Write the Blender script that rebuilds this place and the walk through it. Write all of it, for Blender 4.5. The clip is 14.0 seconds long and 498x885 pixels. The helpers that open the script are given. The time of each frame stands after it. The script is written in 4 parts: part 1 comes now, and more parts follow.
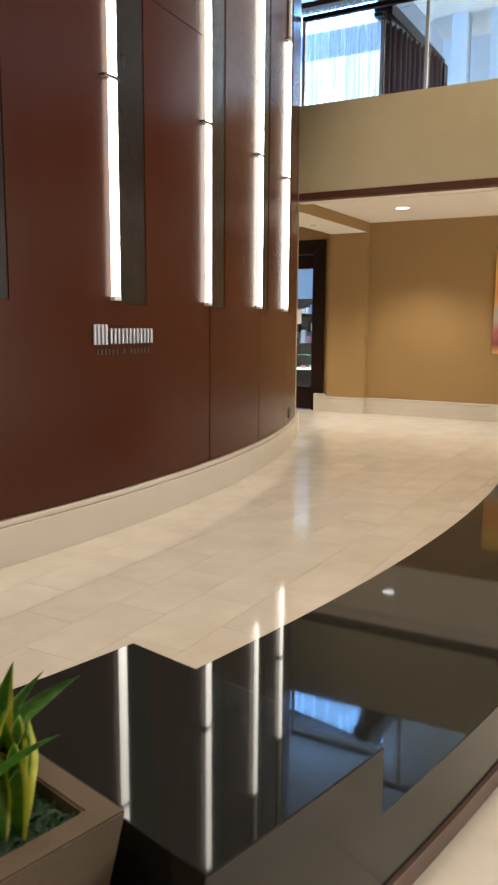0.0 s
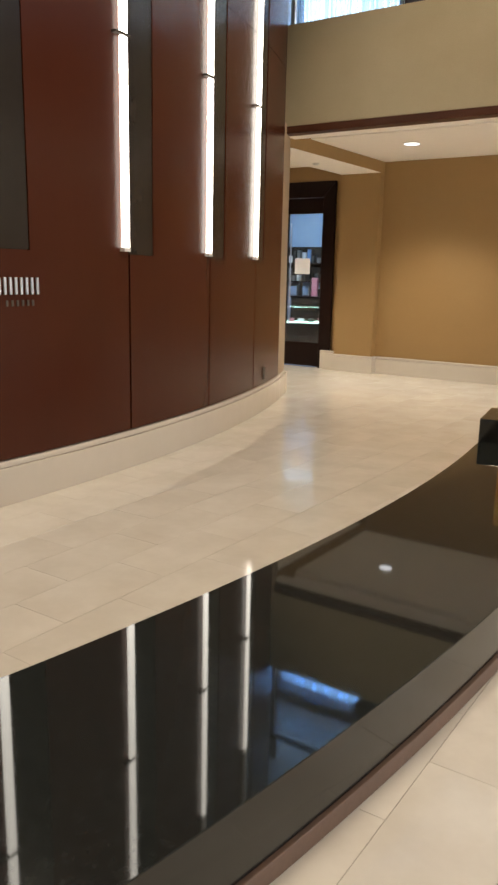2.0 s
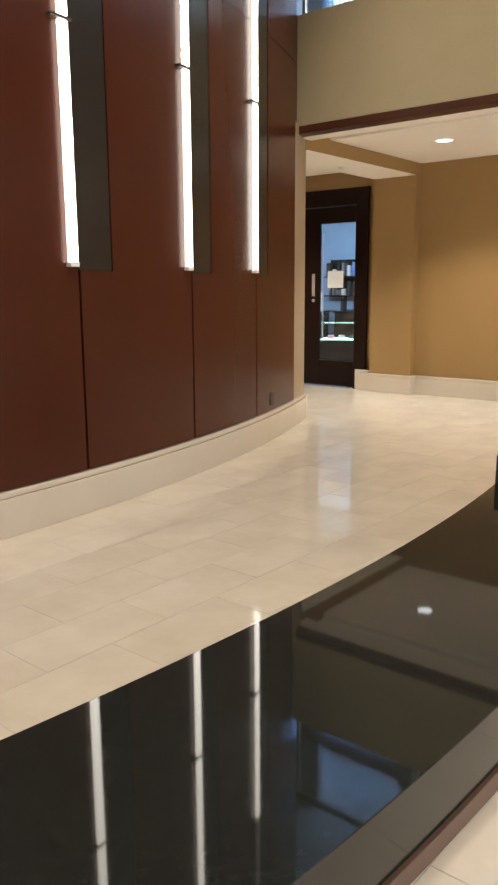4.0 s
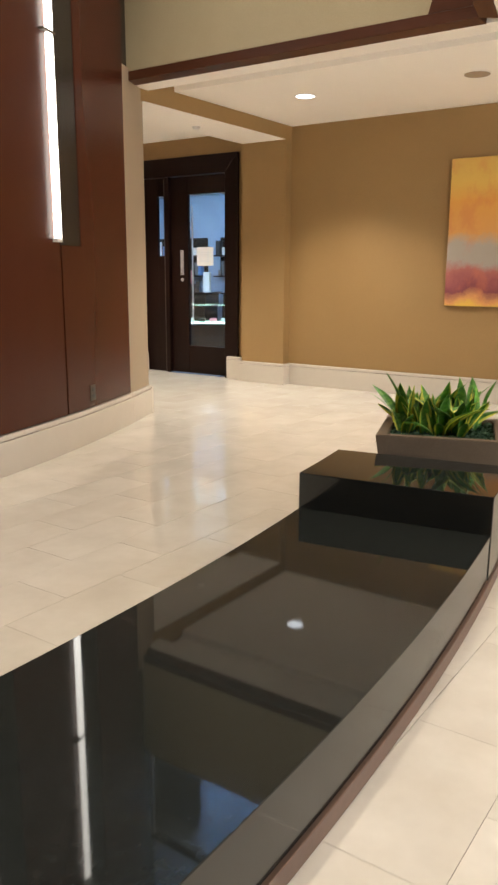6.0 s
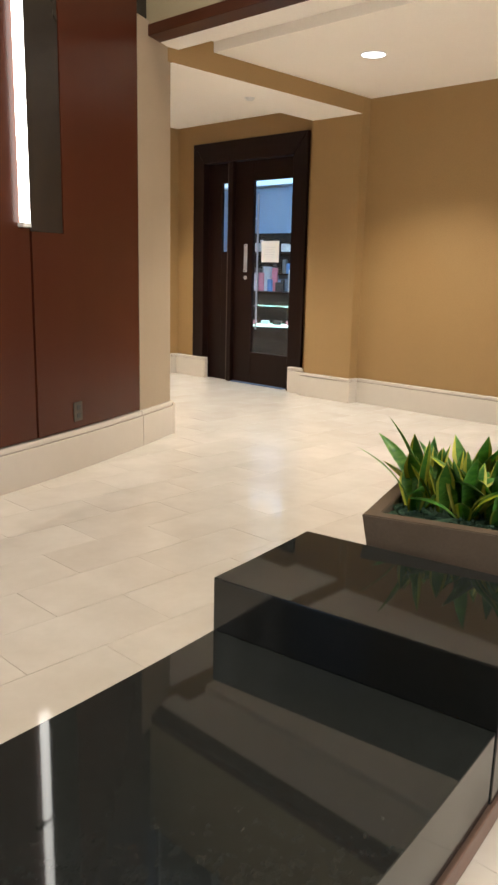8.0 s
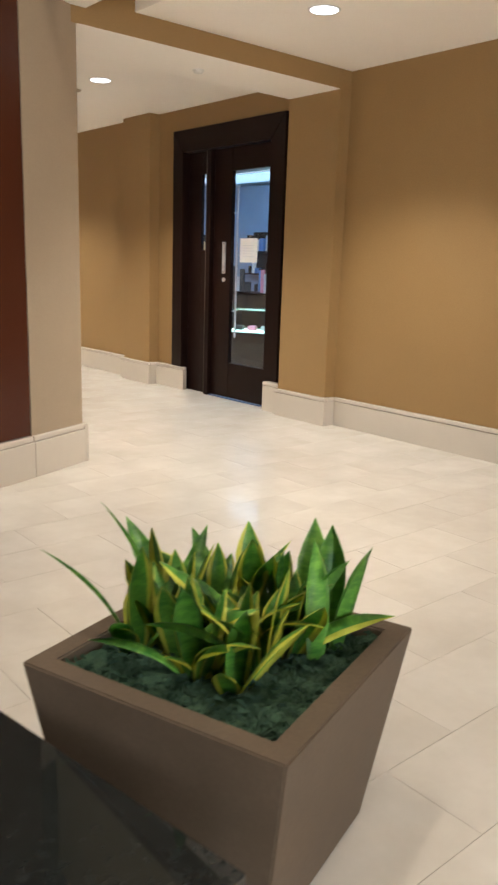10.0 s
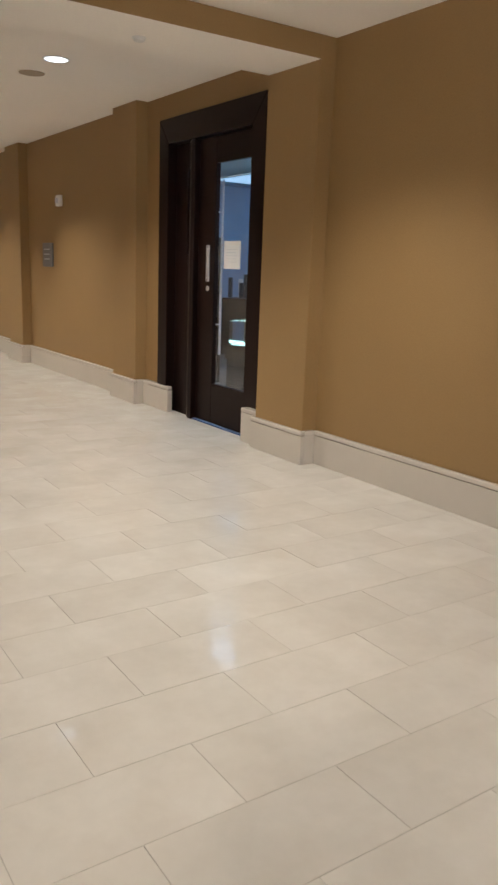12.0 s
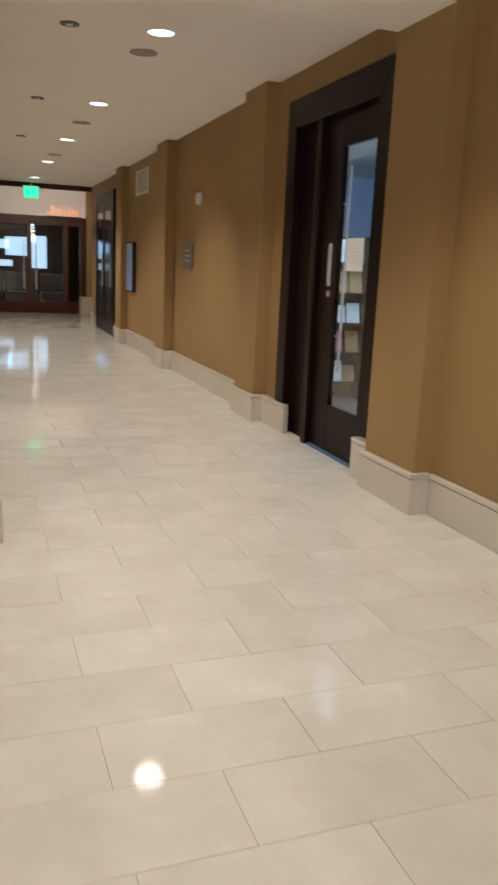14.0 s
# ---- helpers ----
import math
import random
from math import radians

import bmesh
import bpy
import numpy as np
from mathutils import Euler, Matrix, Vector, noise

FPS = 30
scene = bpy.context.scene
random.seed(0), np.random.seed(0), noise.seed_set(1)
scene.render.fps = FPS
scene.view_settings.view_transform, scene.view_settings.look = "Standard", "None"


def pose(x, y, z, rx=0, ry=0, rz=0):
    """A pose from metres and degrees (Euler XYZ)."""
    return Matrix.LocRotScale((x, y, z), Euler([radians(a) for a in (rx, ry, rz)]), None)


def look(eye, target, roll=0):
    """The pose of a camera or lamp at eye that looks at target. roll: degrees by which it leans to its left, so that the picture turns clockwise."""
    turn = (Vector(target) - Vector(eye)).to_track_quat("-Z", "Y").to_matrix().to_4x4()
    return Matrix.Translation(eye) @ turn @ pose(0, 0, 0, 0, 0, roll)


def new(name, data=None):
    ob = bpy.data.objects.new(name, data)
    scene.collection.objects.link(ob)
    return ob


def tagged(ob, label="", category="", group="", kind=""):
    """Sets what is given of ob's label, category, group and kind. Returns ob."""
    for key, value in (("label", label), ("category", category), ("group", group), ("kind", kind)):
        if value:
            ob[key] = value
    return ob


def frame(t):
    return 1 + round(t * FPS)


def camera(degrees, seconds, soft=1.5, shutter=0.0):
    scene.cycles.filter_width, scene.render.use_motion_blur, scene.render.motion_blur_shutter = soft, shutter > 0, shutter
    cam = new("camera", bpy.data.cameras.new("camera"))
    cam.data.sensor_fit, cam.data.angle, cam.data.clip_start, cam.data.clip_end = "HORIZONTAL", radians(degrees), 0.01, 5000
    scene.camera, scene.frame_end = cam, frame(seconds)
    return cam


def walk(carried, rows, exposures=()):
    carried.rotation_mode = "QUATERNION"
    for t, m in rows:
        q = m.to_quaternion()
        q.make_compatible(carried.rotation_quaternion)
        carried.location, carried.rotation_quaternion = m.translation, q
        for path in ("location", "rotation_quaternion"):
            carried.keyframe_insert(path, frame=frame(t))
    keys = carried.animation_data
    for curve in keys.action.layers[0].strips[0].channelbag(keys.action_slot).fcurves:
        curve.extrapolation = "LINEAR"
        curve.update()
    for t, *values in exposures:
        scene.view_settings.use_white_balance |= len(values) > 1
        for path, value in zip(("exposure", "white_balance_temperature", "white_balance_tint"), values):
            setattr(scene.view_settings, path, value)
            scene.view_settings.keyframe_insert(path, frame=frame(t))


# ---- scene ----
cam = camera(35.7, 14.0, soft=2.5, shutter=0.3)
METRES, EYE, TILT, LEAN, TURN = 9.3, 1.365, 0.0, 0.0, 29.2
ROWS = [
    (0.0, 0.0, 0.0, -0.0009, 0.07, -8.62, -0.43),
    (0.5, 0.0251, 0.0227, 0.0007, 1.08, -8.98, 0.02),
    (1.0, 0.0593, 0.0427, 0.0013, 0.96, -10.9, -0.89),
    (1.5, 0.0866, 0.0633, -0.0009, -1.01, -12.53, -0.8),
    (2.0, 0.106, 0.089, 0.0017, 5.1, -12.35, -1.19),
    (4.5, 0.1834, 0.2112, -0.0002, 10.44, -11.2, 0.3),
    (5.0, 0.2051, 0.2418, -0.0023, 8.94, -11.2, 0.4),
    (5.5, 0.223, 0.2757, -0.0054, 6.39, -11.84, 0.29),
    (6.0, 0.2409, 0.3095, -0.0063, 5.52, -12.41, -0.28),
    (6.5, 0.2626, 0.3489, -0.0056, 8.57, -12.07, -1.38),
    (7.0, 0.2756, 0.387, -0.0067, 10.54, -12.43, -1.8),
    (9.5, 0.3491, 0.5605, -0.0043, 20.76, -12.3, -1.17),
    (10.0, 0.3738, 0.5951, -0.0031, 20.66, -12.74, -1.8),
    (10.5, 0.3901, 0.6291, -0.0038, 20.48, -13.06, -1.75),
    (11.0, 0.4007, 0.6750, -0.0004, 20.25, -12.84, -1.2),
    (11.5, 0.4103, 0.7079, 0.0, 22.4, -12.75, -1.55),
    (12.0, 0.4194, 0.7422, 0.0019, 27.01, -12.58, -2.06),
    (12.5, 0.4203, 0.7691, 0.002, 31.01, -12.87, -2.06),
    (13.0, 0.4184, 0.8012, 0.0023, 33.36, -13.21, -1.96),
    (13.5, 0.4238, 0.8355, 0.0018, 34.81, -13.55, -2.46),
    (14.0, 0.4194, 0.8688, 0.0016, 41.4, -12.76, -2.5),
]
walk(cam, [(t, pose(0, 0, EYE, TILT, LEAN, TURN) @ pose(METRES * x, METRES * y, METRES * z, 90 + pitch, roll, yaw)) for t, x, y, z, yaw, pitch, roll in ROWS],
     exposures=[(0.0, -0.02, 6600, 10), (1.5, -0.17, 6600, 10), (5.0, 0.07, 6500, 10), (7.0, 0.17, 6200, 10), (9.5, 0.12, 6100, 10), (11.0, -0.35, 5850, 10), (12.0, -0.50, 5880, 10), (13.0, -0.38, 5920, 10), (14.0, -0.62, 6100, 10)])

# ---- world, sun, large lights ----
world = bpy.data.worlds.new("world")
scene.world = world
world.use_nodes = True
wn = world.node_tree
sky = wn.nodes.new("ShaderNodeTexSky")
sky.sky_type, sky.sun_disc = "NISHITA", False
sky.sun_elevation, sky.sun_rotation = radians(40), radians(60)
wn.links.new(sky.outputs[0], wn.nodes["Background"].inputs[0])
wn.nodes["Background"].inputs[1].default_value = 0.12


def lamp(name, kind, m, energy, color, **more):
    data = bpy.data.lights.new(name, kind)
    data.energy, data.color = energy, color
    ob = new(name, data)
    ob.matrix_world = m
    if kind == "SPOT":
        data.spot_size, data.spot_blend, data.shadow_soft_size = radians(more["cone"]), more["blend"], more["size"]
    if kind == "AREA":
        data.shape, data.size, data.size_y = "RECTANGLE", more["size"], more["size_y"]
    return ob


WARM = (1.0, 0.85, 0.68)
SOFT = (1.0, 0.91, 0.80)
DAY = (0.80, 0.91, 1.0)
CEIL_LOBBY, CEIL_HALL, BEAM_Z, BAND_Z = 2.91, 2.915, 2.76, 2.858
HALL_X = -18.1                        # where the low corridor ceiling ends

# entries 2 to 5 are unseen, added to light wall, floor and ceiling
DOWNLIGHTS = [(-3.42, 10.24, CEIL_LOBBY), (-0.6, 10.24, CEIL_LOBBY), (2.2, 10.24, CEIL_LOBBY), (2.7, 7.7, BAND_Z), (4.7, 7.7, BAND_Z),
              (-6.19, 10.24, CEIL_HALL), (-8.90, 10.23, CEIL_HALL), (-11.55, 10.22, CEIL_HALL),
              (-14.2, 10.22, CEIL_HALL), (-16.95, 10.22, CEIL_HALL)]
for dx, dy, dz in DOWNLIGHTS:
    lamp("downlight_beam", "SPOT", pose(dx, dy, dz - 0.035), (240 if dy < 9 else 230 if dx > 1 else 85 if dx > -2 else 285) if dx > -5 else 300, SOFT, cone=114, blend=0.72, size=0.115)
# unseen lamps under the high lobby ceiling, added to light floor and balcony front
for dx, dy in [(-1.6, 2.0), (-1.6, 6.2), (1.4, -1.0), (1.4, 4.2), (-0.6, 6.9), (-1.6, -1.5)]:
    lamp("high_downlight_beam", "SPOT", pose(dx, dy, 7.4), 430 if dy > 6 else 290, WARM, cone=100, blend=0.5, size=0.12)
# daylight through an east window out of view; added fill in the upper room
lamp("window_daylight", "AREA", look((5.85, 5.3, 1.75), (-3.0, 6.3, 1.3)), 265, (0.95, 0.97, 1.0), size=4.8, size_y=2.2)
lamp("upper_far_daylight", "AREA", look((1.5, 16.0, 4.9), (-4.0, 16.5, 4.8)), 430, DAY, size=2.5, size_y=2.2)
# hidden lamp over the door stands in for the shop's own lights
lamp("shop_light", "AREA", look((-7.3, 11.85, 2.62), (-7.6, 15.6, 0.9)), 250, (0.56, 0.77, 1.0), size=5.0, size_y=0.35)
lamp("end_cove_light", "AREA", look((HALL_X - 0.25, 10.7, 3.3), (-21.4, 10.7, 2.75)), 85, (1.0, 0.88, 0.76), size=0.2, size_y=3.0)
lamp("end_lobby_light", "AREA", pose(-23.2, 10.0, 3.2), 8, (0.70, 0.85, 1.0), size=1.5, size_y=3.0)

# ---- materials ----


def material(name):
    m = bpy.data.materials.new(name)
    m.use_nodes = True
    return m, m.node_tree, m.node_tree.nodes["Principled BSDF"]


def ramp_mix(nt, fac, a, b, lo=0.35, hi=0.65):
    r = nt.nodes.new("ShaderNodeValToRGB")
    r.color_ramp.elements[0].position, r.color_ramp.elements[1].position = lo, hi
    r.color_ramp.elements[0].color, r.color_ramp.elements[1].color = (*a, 1), (*b, 1)
    nt.links.new(fac, r.inputs[0])
    return r.outputs[0]


def noise_tex(nt, scale, detail=4, rough=0.6, stretch=(1, 1, 1), space="Object"):
    tc = nt.nodes.new("ShaderNodeTexCoord")
    mp = nt.nodes.new("ShaderNodeMapping")
    mp.inputs["Scale"].default_value = stretch
    n = nt.nodes.new("ShaderNodeTexNoise")
    n.inputs["Scale"].default_value, n.inputs["Detail"].default_value, n.inputs["Roughness"].default_value = scale, detail, rough
    nt.links.new(tc.outputs[space], mp.inputs[0])
    nt.links.new(mp.outputs[0], n.inputs["Vector"])
    return n.outputs["Fac"]


def mix_rgb(nt, fac, a, b, mode="MIX"):
    x = nt.nodes.new("ShaderNodeMix")
    x.data_type, x.blend_type = "RGBA", mode
    for sock, v in ((x.inputs["Factor"], fac), (x.inputs["A"], a), (x.inputs["B"], b)):
        if isinstance(v, (int, float)):
            sock.default_value = v
        elif isinstance(v, tuple):
            sock.default_value = (*v, 1)
        else:
            nt.links.new(v, sock)
    return x.outputs["Result"]


def bump(nt, b, height, strength, distance=0.01):
    n = nt.nodes.new("ShaderNodeBump")
    n.inputs["Strength"].default_value, n.inputs["Distance"].default_value = strength, distance
    nt.links.new(height, n.inputs["Height"])
    nt.links.new(n.outputs[0], b.inputs["Normal"])


def surface(name, a, b, scale=3.0, fine=60.0, rough=0.5, rough_var=0.1, metal=0.0, relief=0.1, distance=0.004, stretch=(1, 1, 1), coat=0.0, per_piece=0.0, islands=False, soft_band=0.15, fine_mix=0.35, spec=0.5):
    """Two colours mixed by noise at two sizes, uneven gloss and fine relief."""
    m, nt, bs = material(name)
    big = noise_tex(nt, scale, 5, 0.6, stretch)
    small = noise_tex(nt, fine, 3, 0.6, stretch)
    if per_piece:
        oi = nt.nodes.new("ShaderNodeObjectInfo")
        ge = nt.nodes.new("ShaderNodeNewGeometry")
        rnd = ge.outputs["Random Per Island"] if islands else oi.outputs["Random"]
        off = nt.nodes.new("ShaderNodeVectorMath")
        off.operation = "SCALE"
        off.inputs[0].default_value = (37.0, 23.0, 11.0)
        nt.links.new(rnd, off.inputs["Scale"])
        for mp in [n for n in nt.nodes if n.bl_idname == "ShaderNodeMapping"]:
            nt.links.new(off.outputs[0], mp.inputs["Location"])
    col = ramp_mix(nt, big, a, b, 0.5 - soft_band, 0.5 + soft_band)
    dark = tuple(v * 0.82 for v in a)
    col = mix_rgb(nt, ramp_mix(nt, small, (0, 0, 0), (fine_mix,) * 3), col, dark)
    if per_piece:
        col = mix_rgb(nt, per_piece, col, ramp_mix(nt, rnd, tuple(v * 0.8 for v in a), tuple(min(1, v * 1.12) for v in b), 0, 1))
    nt.links.new(col, bs.inputs["Base Color"])
    mr = nt.nodes.new("ShaderNodeMapRange")
    mr.inputs["To Min"].default_value, mr.inputs["To Max"].default_value = max(0.02, rough - rough_var), rough + rough_var
    nt.links.new(big, mr.inputs["Value"])
    nt.links.new(mr.outputs[0], bs.inputs["Roughness"])
    bs.inputs["Metallic"].default_value = metal
    bs.inputs["Specular IOR Level"].default_value = spec
    bs.inputs["Coat Weight"].default_value = coat
    bs.inputs["Coat Roughness"].default_value = 0.12
    if relief:
        bump(nt, bs, small, relief, distance)
    return m


def glow(name, color, strength):
    m, nt, bs = material(name)
    bs.inputs["Base Color"].default_value = (*color, 1)
    bs.inputs["Emission Color"].default_value = (*color, 1)
    bs.inputs["Emission Strength"].default_value = strength
    return m


def glass_material(name, tint=(1, 1, 1), rough=0.0):
    m, nt, bs = material(name)
    bs.inputs["Base Color"].default_value = (*tint, 1)
    bs.inputs["Transmission Weight"].default_value = 1
    bs.inputs["Roughness"].default_value = rough
    bs.inputs["IOR"].default_value = 1.45
    return m


TILE = dict(scale=2.6, fine=18, rough=0.068, rough_var=0.02, relief=0.006, distance=0.002, per_piece=0.06, soft_band=0.27, fine_mix=0.08, spec=0.55)
M_TILE = surface("limestone_tile", (0.60, 0.55, 0.462), (0.755, 0.712, 0.625), **TILE)
M_TILE_REST = surface("limestone_tile_far", (0.60, 0.55, 0.462), (0.755, 0.712, 0.625), islands=True, **TILE)
M_GROUT = surface("grout", (0.38, 0.33, 0.265), (0.44, 0.39, 0.315), 6, 80, 0.8)
M_BASE = surface("limestone_base", (0.54, 0.475, 0.385), (0.62, 0.555, 0.46), 1.4, 20, 0.16, 0.05, relief=0.01, soft_band=0.4, fine_mix=0.05)
M_TAN = surface("tan_wall_paint", (0.305, 0.182, 0.066), (0.33, 0.20, 0.074), 1.2, 120, 0.62, 0.06, relief=0.12, distance=0.002)
M_TAUPE = surface("taupe_wall_paint", (0.335, 0.255, 0.17), (0.37, 0.285, 0.19), 1.2, 120, 0.6, 0.06, relief=0.1, distance=0.002)
M_FASCIA = surface("olive_fascia_vinyl", (0.42, 0.35, 0.215), (0.47, 0.395, 0.25), 0.9, 140, 0.5, 0.08, relief=0.12, distance=0.002)
M_CEIL = surface("cream_ceiling_paint", (0.91, 0.855, 0.775), (0.94, 0.885, 0.805), 0.8, 160, 0.8, 0.05, relief=0.08, distance=0.002)
M_WOOD = surface("red_brown_veneer", (0.054, 0.0138, 0.0066), (0.070, 0.0180, 0.0086), 0.5, 22, 0.27, 0.012, relief=0, stretch=(5, 5, 0.3), soft_band=0.45, fine_mix=0.06, spec=0.25)
M_TRIM = surface("brown_wood_trim", (0.062, 0.020, 0.008), (0.084, 0.027, 0.011), 3, 40, 0.45, 0.06, relief=0.03, stretch=(0.4, 4, 4), spec=0.3)
M_DARKWOOD = surface("dark_stained_wood", (0.010, 0.0038, 0.0026), (0.014, 0.0056, 0.0038), 3, 50, 0.36, 0.05, relief=0.03, stretch=(6, 6, 0.5), soft_band=0.35, fine_mix=0.1, spec=0.15)
# one granite in two tones: top lifted for reflected haze, sides darker
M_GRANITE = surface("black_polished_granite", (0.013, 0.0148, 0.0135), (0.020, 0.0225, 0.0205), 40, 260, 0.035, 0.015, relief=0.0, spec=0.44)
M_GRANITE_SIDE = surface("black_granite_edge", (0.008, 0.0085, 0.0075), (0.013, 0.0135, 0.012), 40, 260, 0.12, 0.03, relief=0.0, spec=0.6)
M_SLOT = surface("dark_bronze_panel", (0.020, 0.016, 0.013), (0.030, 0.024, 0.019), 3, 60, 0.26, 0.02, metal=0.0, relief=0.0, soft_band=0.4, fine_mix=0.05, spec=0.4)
M_BRONZE = surface("bronze_bracket", (0.08, 0.065, 0.05), (0.12, 0.10, 0.08), 10, 90, 0.5, 0.08, metal=0.6)
M_STEEL = surface("brushed_steel", (0.55, 0.56, 0.58), (0.66, 0.67, 0.69), 12, 200, 0.42, 0.06, metal=0.7, relief=0.04)
M_LETTER = surface("satin_aluminium_letters", (0.62, 0.66, 0.72), (0.70, 0.74, 0.80), 12, 120, 0.4, 0.05, metal=0.25)
M_WHITE = surface("white_plastic", (0.72, 0.70, 0.66), (0.78, 0.76, 0.72), 8, 90, 0.45)
M_PAPER = surface("white_paper", (0.78, 0.77, 0.74), (0.84, 0.83, 0.80), 6, 120, 0.8)
M_PLANTER = surface("taupe_fibre_cement", (0.105, 0.073, 0.043), (0.135, 0.094, 0.058), 5, 90, 0.7, 0.08, relief=0.25, distance=0.004)
M_MOSS = surface("grey_green_moss", (0.022, 0.060, 0.032), (0.06, 0.115, 0.06), 30, 160, 0.95, 0.03, relief=0.8, distance=0.01)
M_LEAF = surface("dark_green_leaf", (0.045, 0.19, 0.028), (0.20, 0.43, 0.06), 14, 60, 0.34, 0.06, relief=0.1, stretch=(1, 1, 2.5))
M_LEAF_EDGE = surface("yellow_leaf_margin", (0.48, 0.52, 0.05), (0.64, 0.64, 0.09), 12, 60, 0.42, 0.06, relief=0.1)
M_TUBE = glow("lamp_diffuser", (1.0, 0.95, 0.85), 7.0)
M_DOWN = glow("downlight_lens", (0.92, 0.96, 1.0), 4.5)
M_GLASS = glass_material("clear_glass")
M_RAILGLASS = glass_material("rail_glass", (0.97, 1.0, 1.0))
M_CURTAIN = surface("mauve_drape", (0.16, 0.115, 0.12), (0.21, 0.155, 0.16), 3, 90, 0.9)
M_SHEER, nt, bs = material("fold_shaded_sheer")
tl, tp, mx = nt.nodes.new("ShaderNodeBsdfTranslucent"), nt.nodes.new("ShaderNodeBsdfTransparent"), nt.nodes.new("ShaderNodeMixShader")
# vertical streaks paint folds' light and dark; the blue tint stands for daylight
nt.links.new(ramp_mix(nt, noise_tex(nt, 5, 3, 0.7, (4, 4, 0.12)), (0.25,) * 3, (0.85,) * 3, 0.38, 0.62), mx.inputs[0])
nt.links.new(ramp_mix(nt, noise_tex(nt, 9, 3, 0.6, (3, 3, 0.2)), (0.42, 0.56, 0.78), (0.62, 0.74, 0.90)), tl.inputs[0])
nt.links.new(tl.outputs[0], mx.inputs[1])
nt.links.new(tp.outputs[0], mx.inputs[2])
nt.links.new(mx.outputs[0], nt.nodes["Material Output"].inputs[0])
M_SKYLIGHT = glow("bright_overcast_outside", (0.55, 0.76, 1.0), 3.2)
M_SKYDIM = glow("dim_outside", (0.45, 0.64, 0.90), 0.7)
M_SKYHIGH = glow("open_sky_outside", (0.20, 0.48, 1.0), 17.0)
M_UPWHITE = surface("white_upper_paint", (0.62, 0.68, 0.72), (0.68, 0.73, 0.77), 1, 90, 0.8)
M_CARPET = surface("grey_carpet", (0.10, 0.09, 0.085), (0.14, 0.125, 0.115), 20, 200, 0.95)
M_MAT = surface("blue_threshold_strip", (0.05, 0.10, 0.22), (0.08, 0.14, 0.28), 10, 90, 0.5)
M_PLINTH = surface("brown_stone_plinth", (0.13, 0.078, 0.052), (0.17, 0.10, 0.068), 4, 50, 0.5)
M_BLACK = surface("black_plastic", (0.02, 0.02, 0.02), (0.03, 0.03, 0.03), 10, 90, 0.4)
M_SHOPWALL = surface("shop_blue_grey_wall", (0.24, 0.32, 0.44), (0.30, 0.38, 0.50), 2, 60, 0.7)
M_GREY = surface("satin_grey_metal", (0.17, 0.16, 0.155), (0.22, 0.21, 0.20), 6, 90, 0.4, 0.06, metal=0.3)
M_DARKGLASS = surface("dark_reflective_glass", (0.035, 0.037, 0.038), (0.055, 0.056, 0.056), 2, 40, 0.07, 0.02, relief=0.0, spec=0.8)
M_GREENGLOW = glow("exit_sign_green", (0.05, 0.85, 0.35), 2.5)
M_ORANGE = glow("orange_display_light", (1.0, 0.50, 0.32), 0.7)
M_COOL = glow("cool_light_panel", (0.55, 0.78, 1.0), 1.5)

# ---- mesh helpers ----


def add_box(bm, lo, hi, bevel=0.0):
    made = bmesh.ops.create_cube(bm, size=1.0)["verts"]
    for v in made:
        v.co = Vector([lo[i] + (v.co[i] + 0.5) * (hi[i] - lo[i]) for i in range(3)])
    if bevel:
        edges = list({e for v in made for e in v.link_edges})
        bmesh.ops.bevel(bm, geom=edges, offset=bevel, segments=2, affect="EDGES", profile=0.5)
    return made


def box(lo, hi, bevel=0.0):
    bm = bmesh.new()
    add_box(bm, lo, hi, bevel)
    return bm


def cyl(radius, depth, at=(0, 0, 0), axis="z", segments=24, bevel=0.0):
    bm = bmesh.new()
    bmesh.ops.create_cone(bm, cap_ends=True, segments=segments, radius1=radius, radius2=radius, depth=depth)
    if bevel:
        bmesh.ops.bevel(bm, geom=[e for e in bm.edges if all(len(f.verts) > 4 or True for f in e.link_faces) and abs(e.verts[0].co.z - e.verts[1].co.z) < 1e-6], offset=bevel, segments=2, affect="EDGES")
    if axis == "x":
        bmesh.ops.rotate(bm, verts=bm.verts, matrix=Matrix.Rotation(radians(90), 3, "Y"))
    if axis == "y":
        bmesh.ops.rotate(bm, verts=bm.verts, matrix=Matrix.Rotation(radians(90), 3, "X"))
    bmesh.ops.translate(bm, verts=bm.verts, vec=at)
    return bm


def mesh_of(name, bm, mats, smooth=False):
    bmesh.ops.recalc_face_normals(bm, faces=bm.faces)
    me = bpy.data.meshes.new(name)
    bm.to_mesh(me)
    bm.free()
    for m in (mats if isinstance(mats, (list, tuple)) else [mats]):
        me.materials.append(m)
    if smooth:
        for p in me.polygons:
            p.use_smooth = True
    return me


def part(name, bm, mat, parent, label="", smooth=False):
    ob = new(name, mesh_of(name, bm, mat, smooth))
    ob.parent = parent
    if label:
        tagged(ob, label)
    return ob


def structure(name, bm, mat, label="", category="", smooth=False):
    ob = new(name, mesh_of(name, bm, mat, smooth))
    return tagged(ob, label, category, kind="structure")


def thing(name, m, label, category, group=""):
    ob = new(name)
    ob.empty_display_size = 0.1
    ob.matrix_world = m
    return tagged(ob, label, category, group)


def arc_point(c, r, deg):
    return c[0] + r * math.cos(radians(deg)), c[1] + r * math.sin(radians(deg))


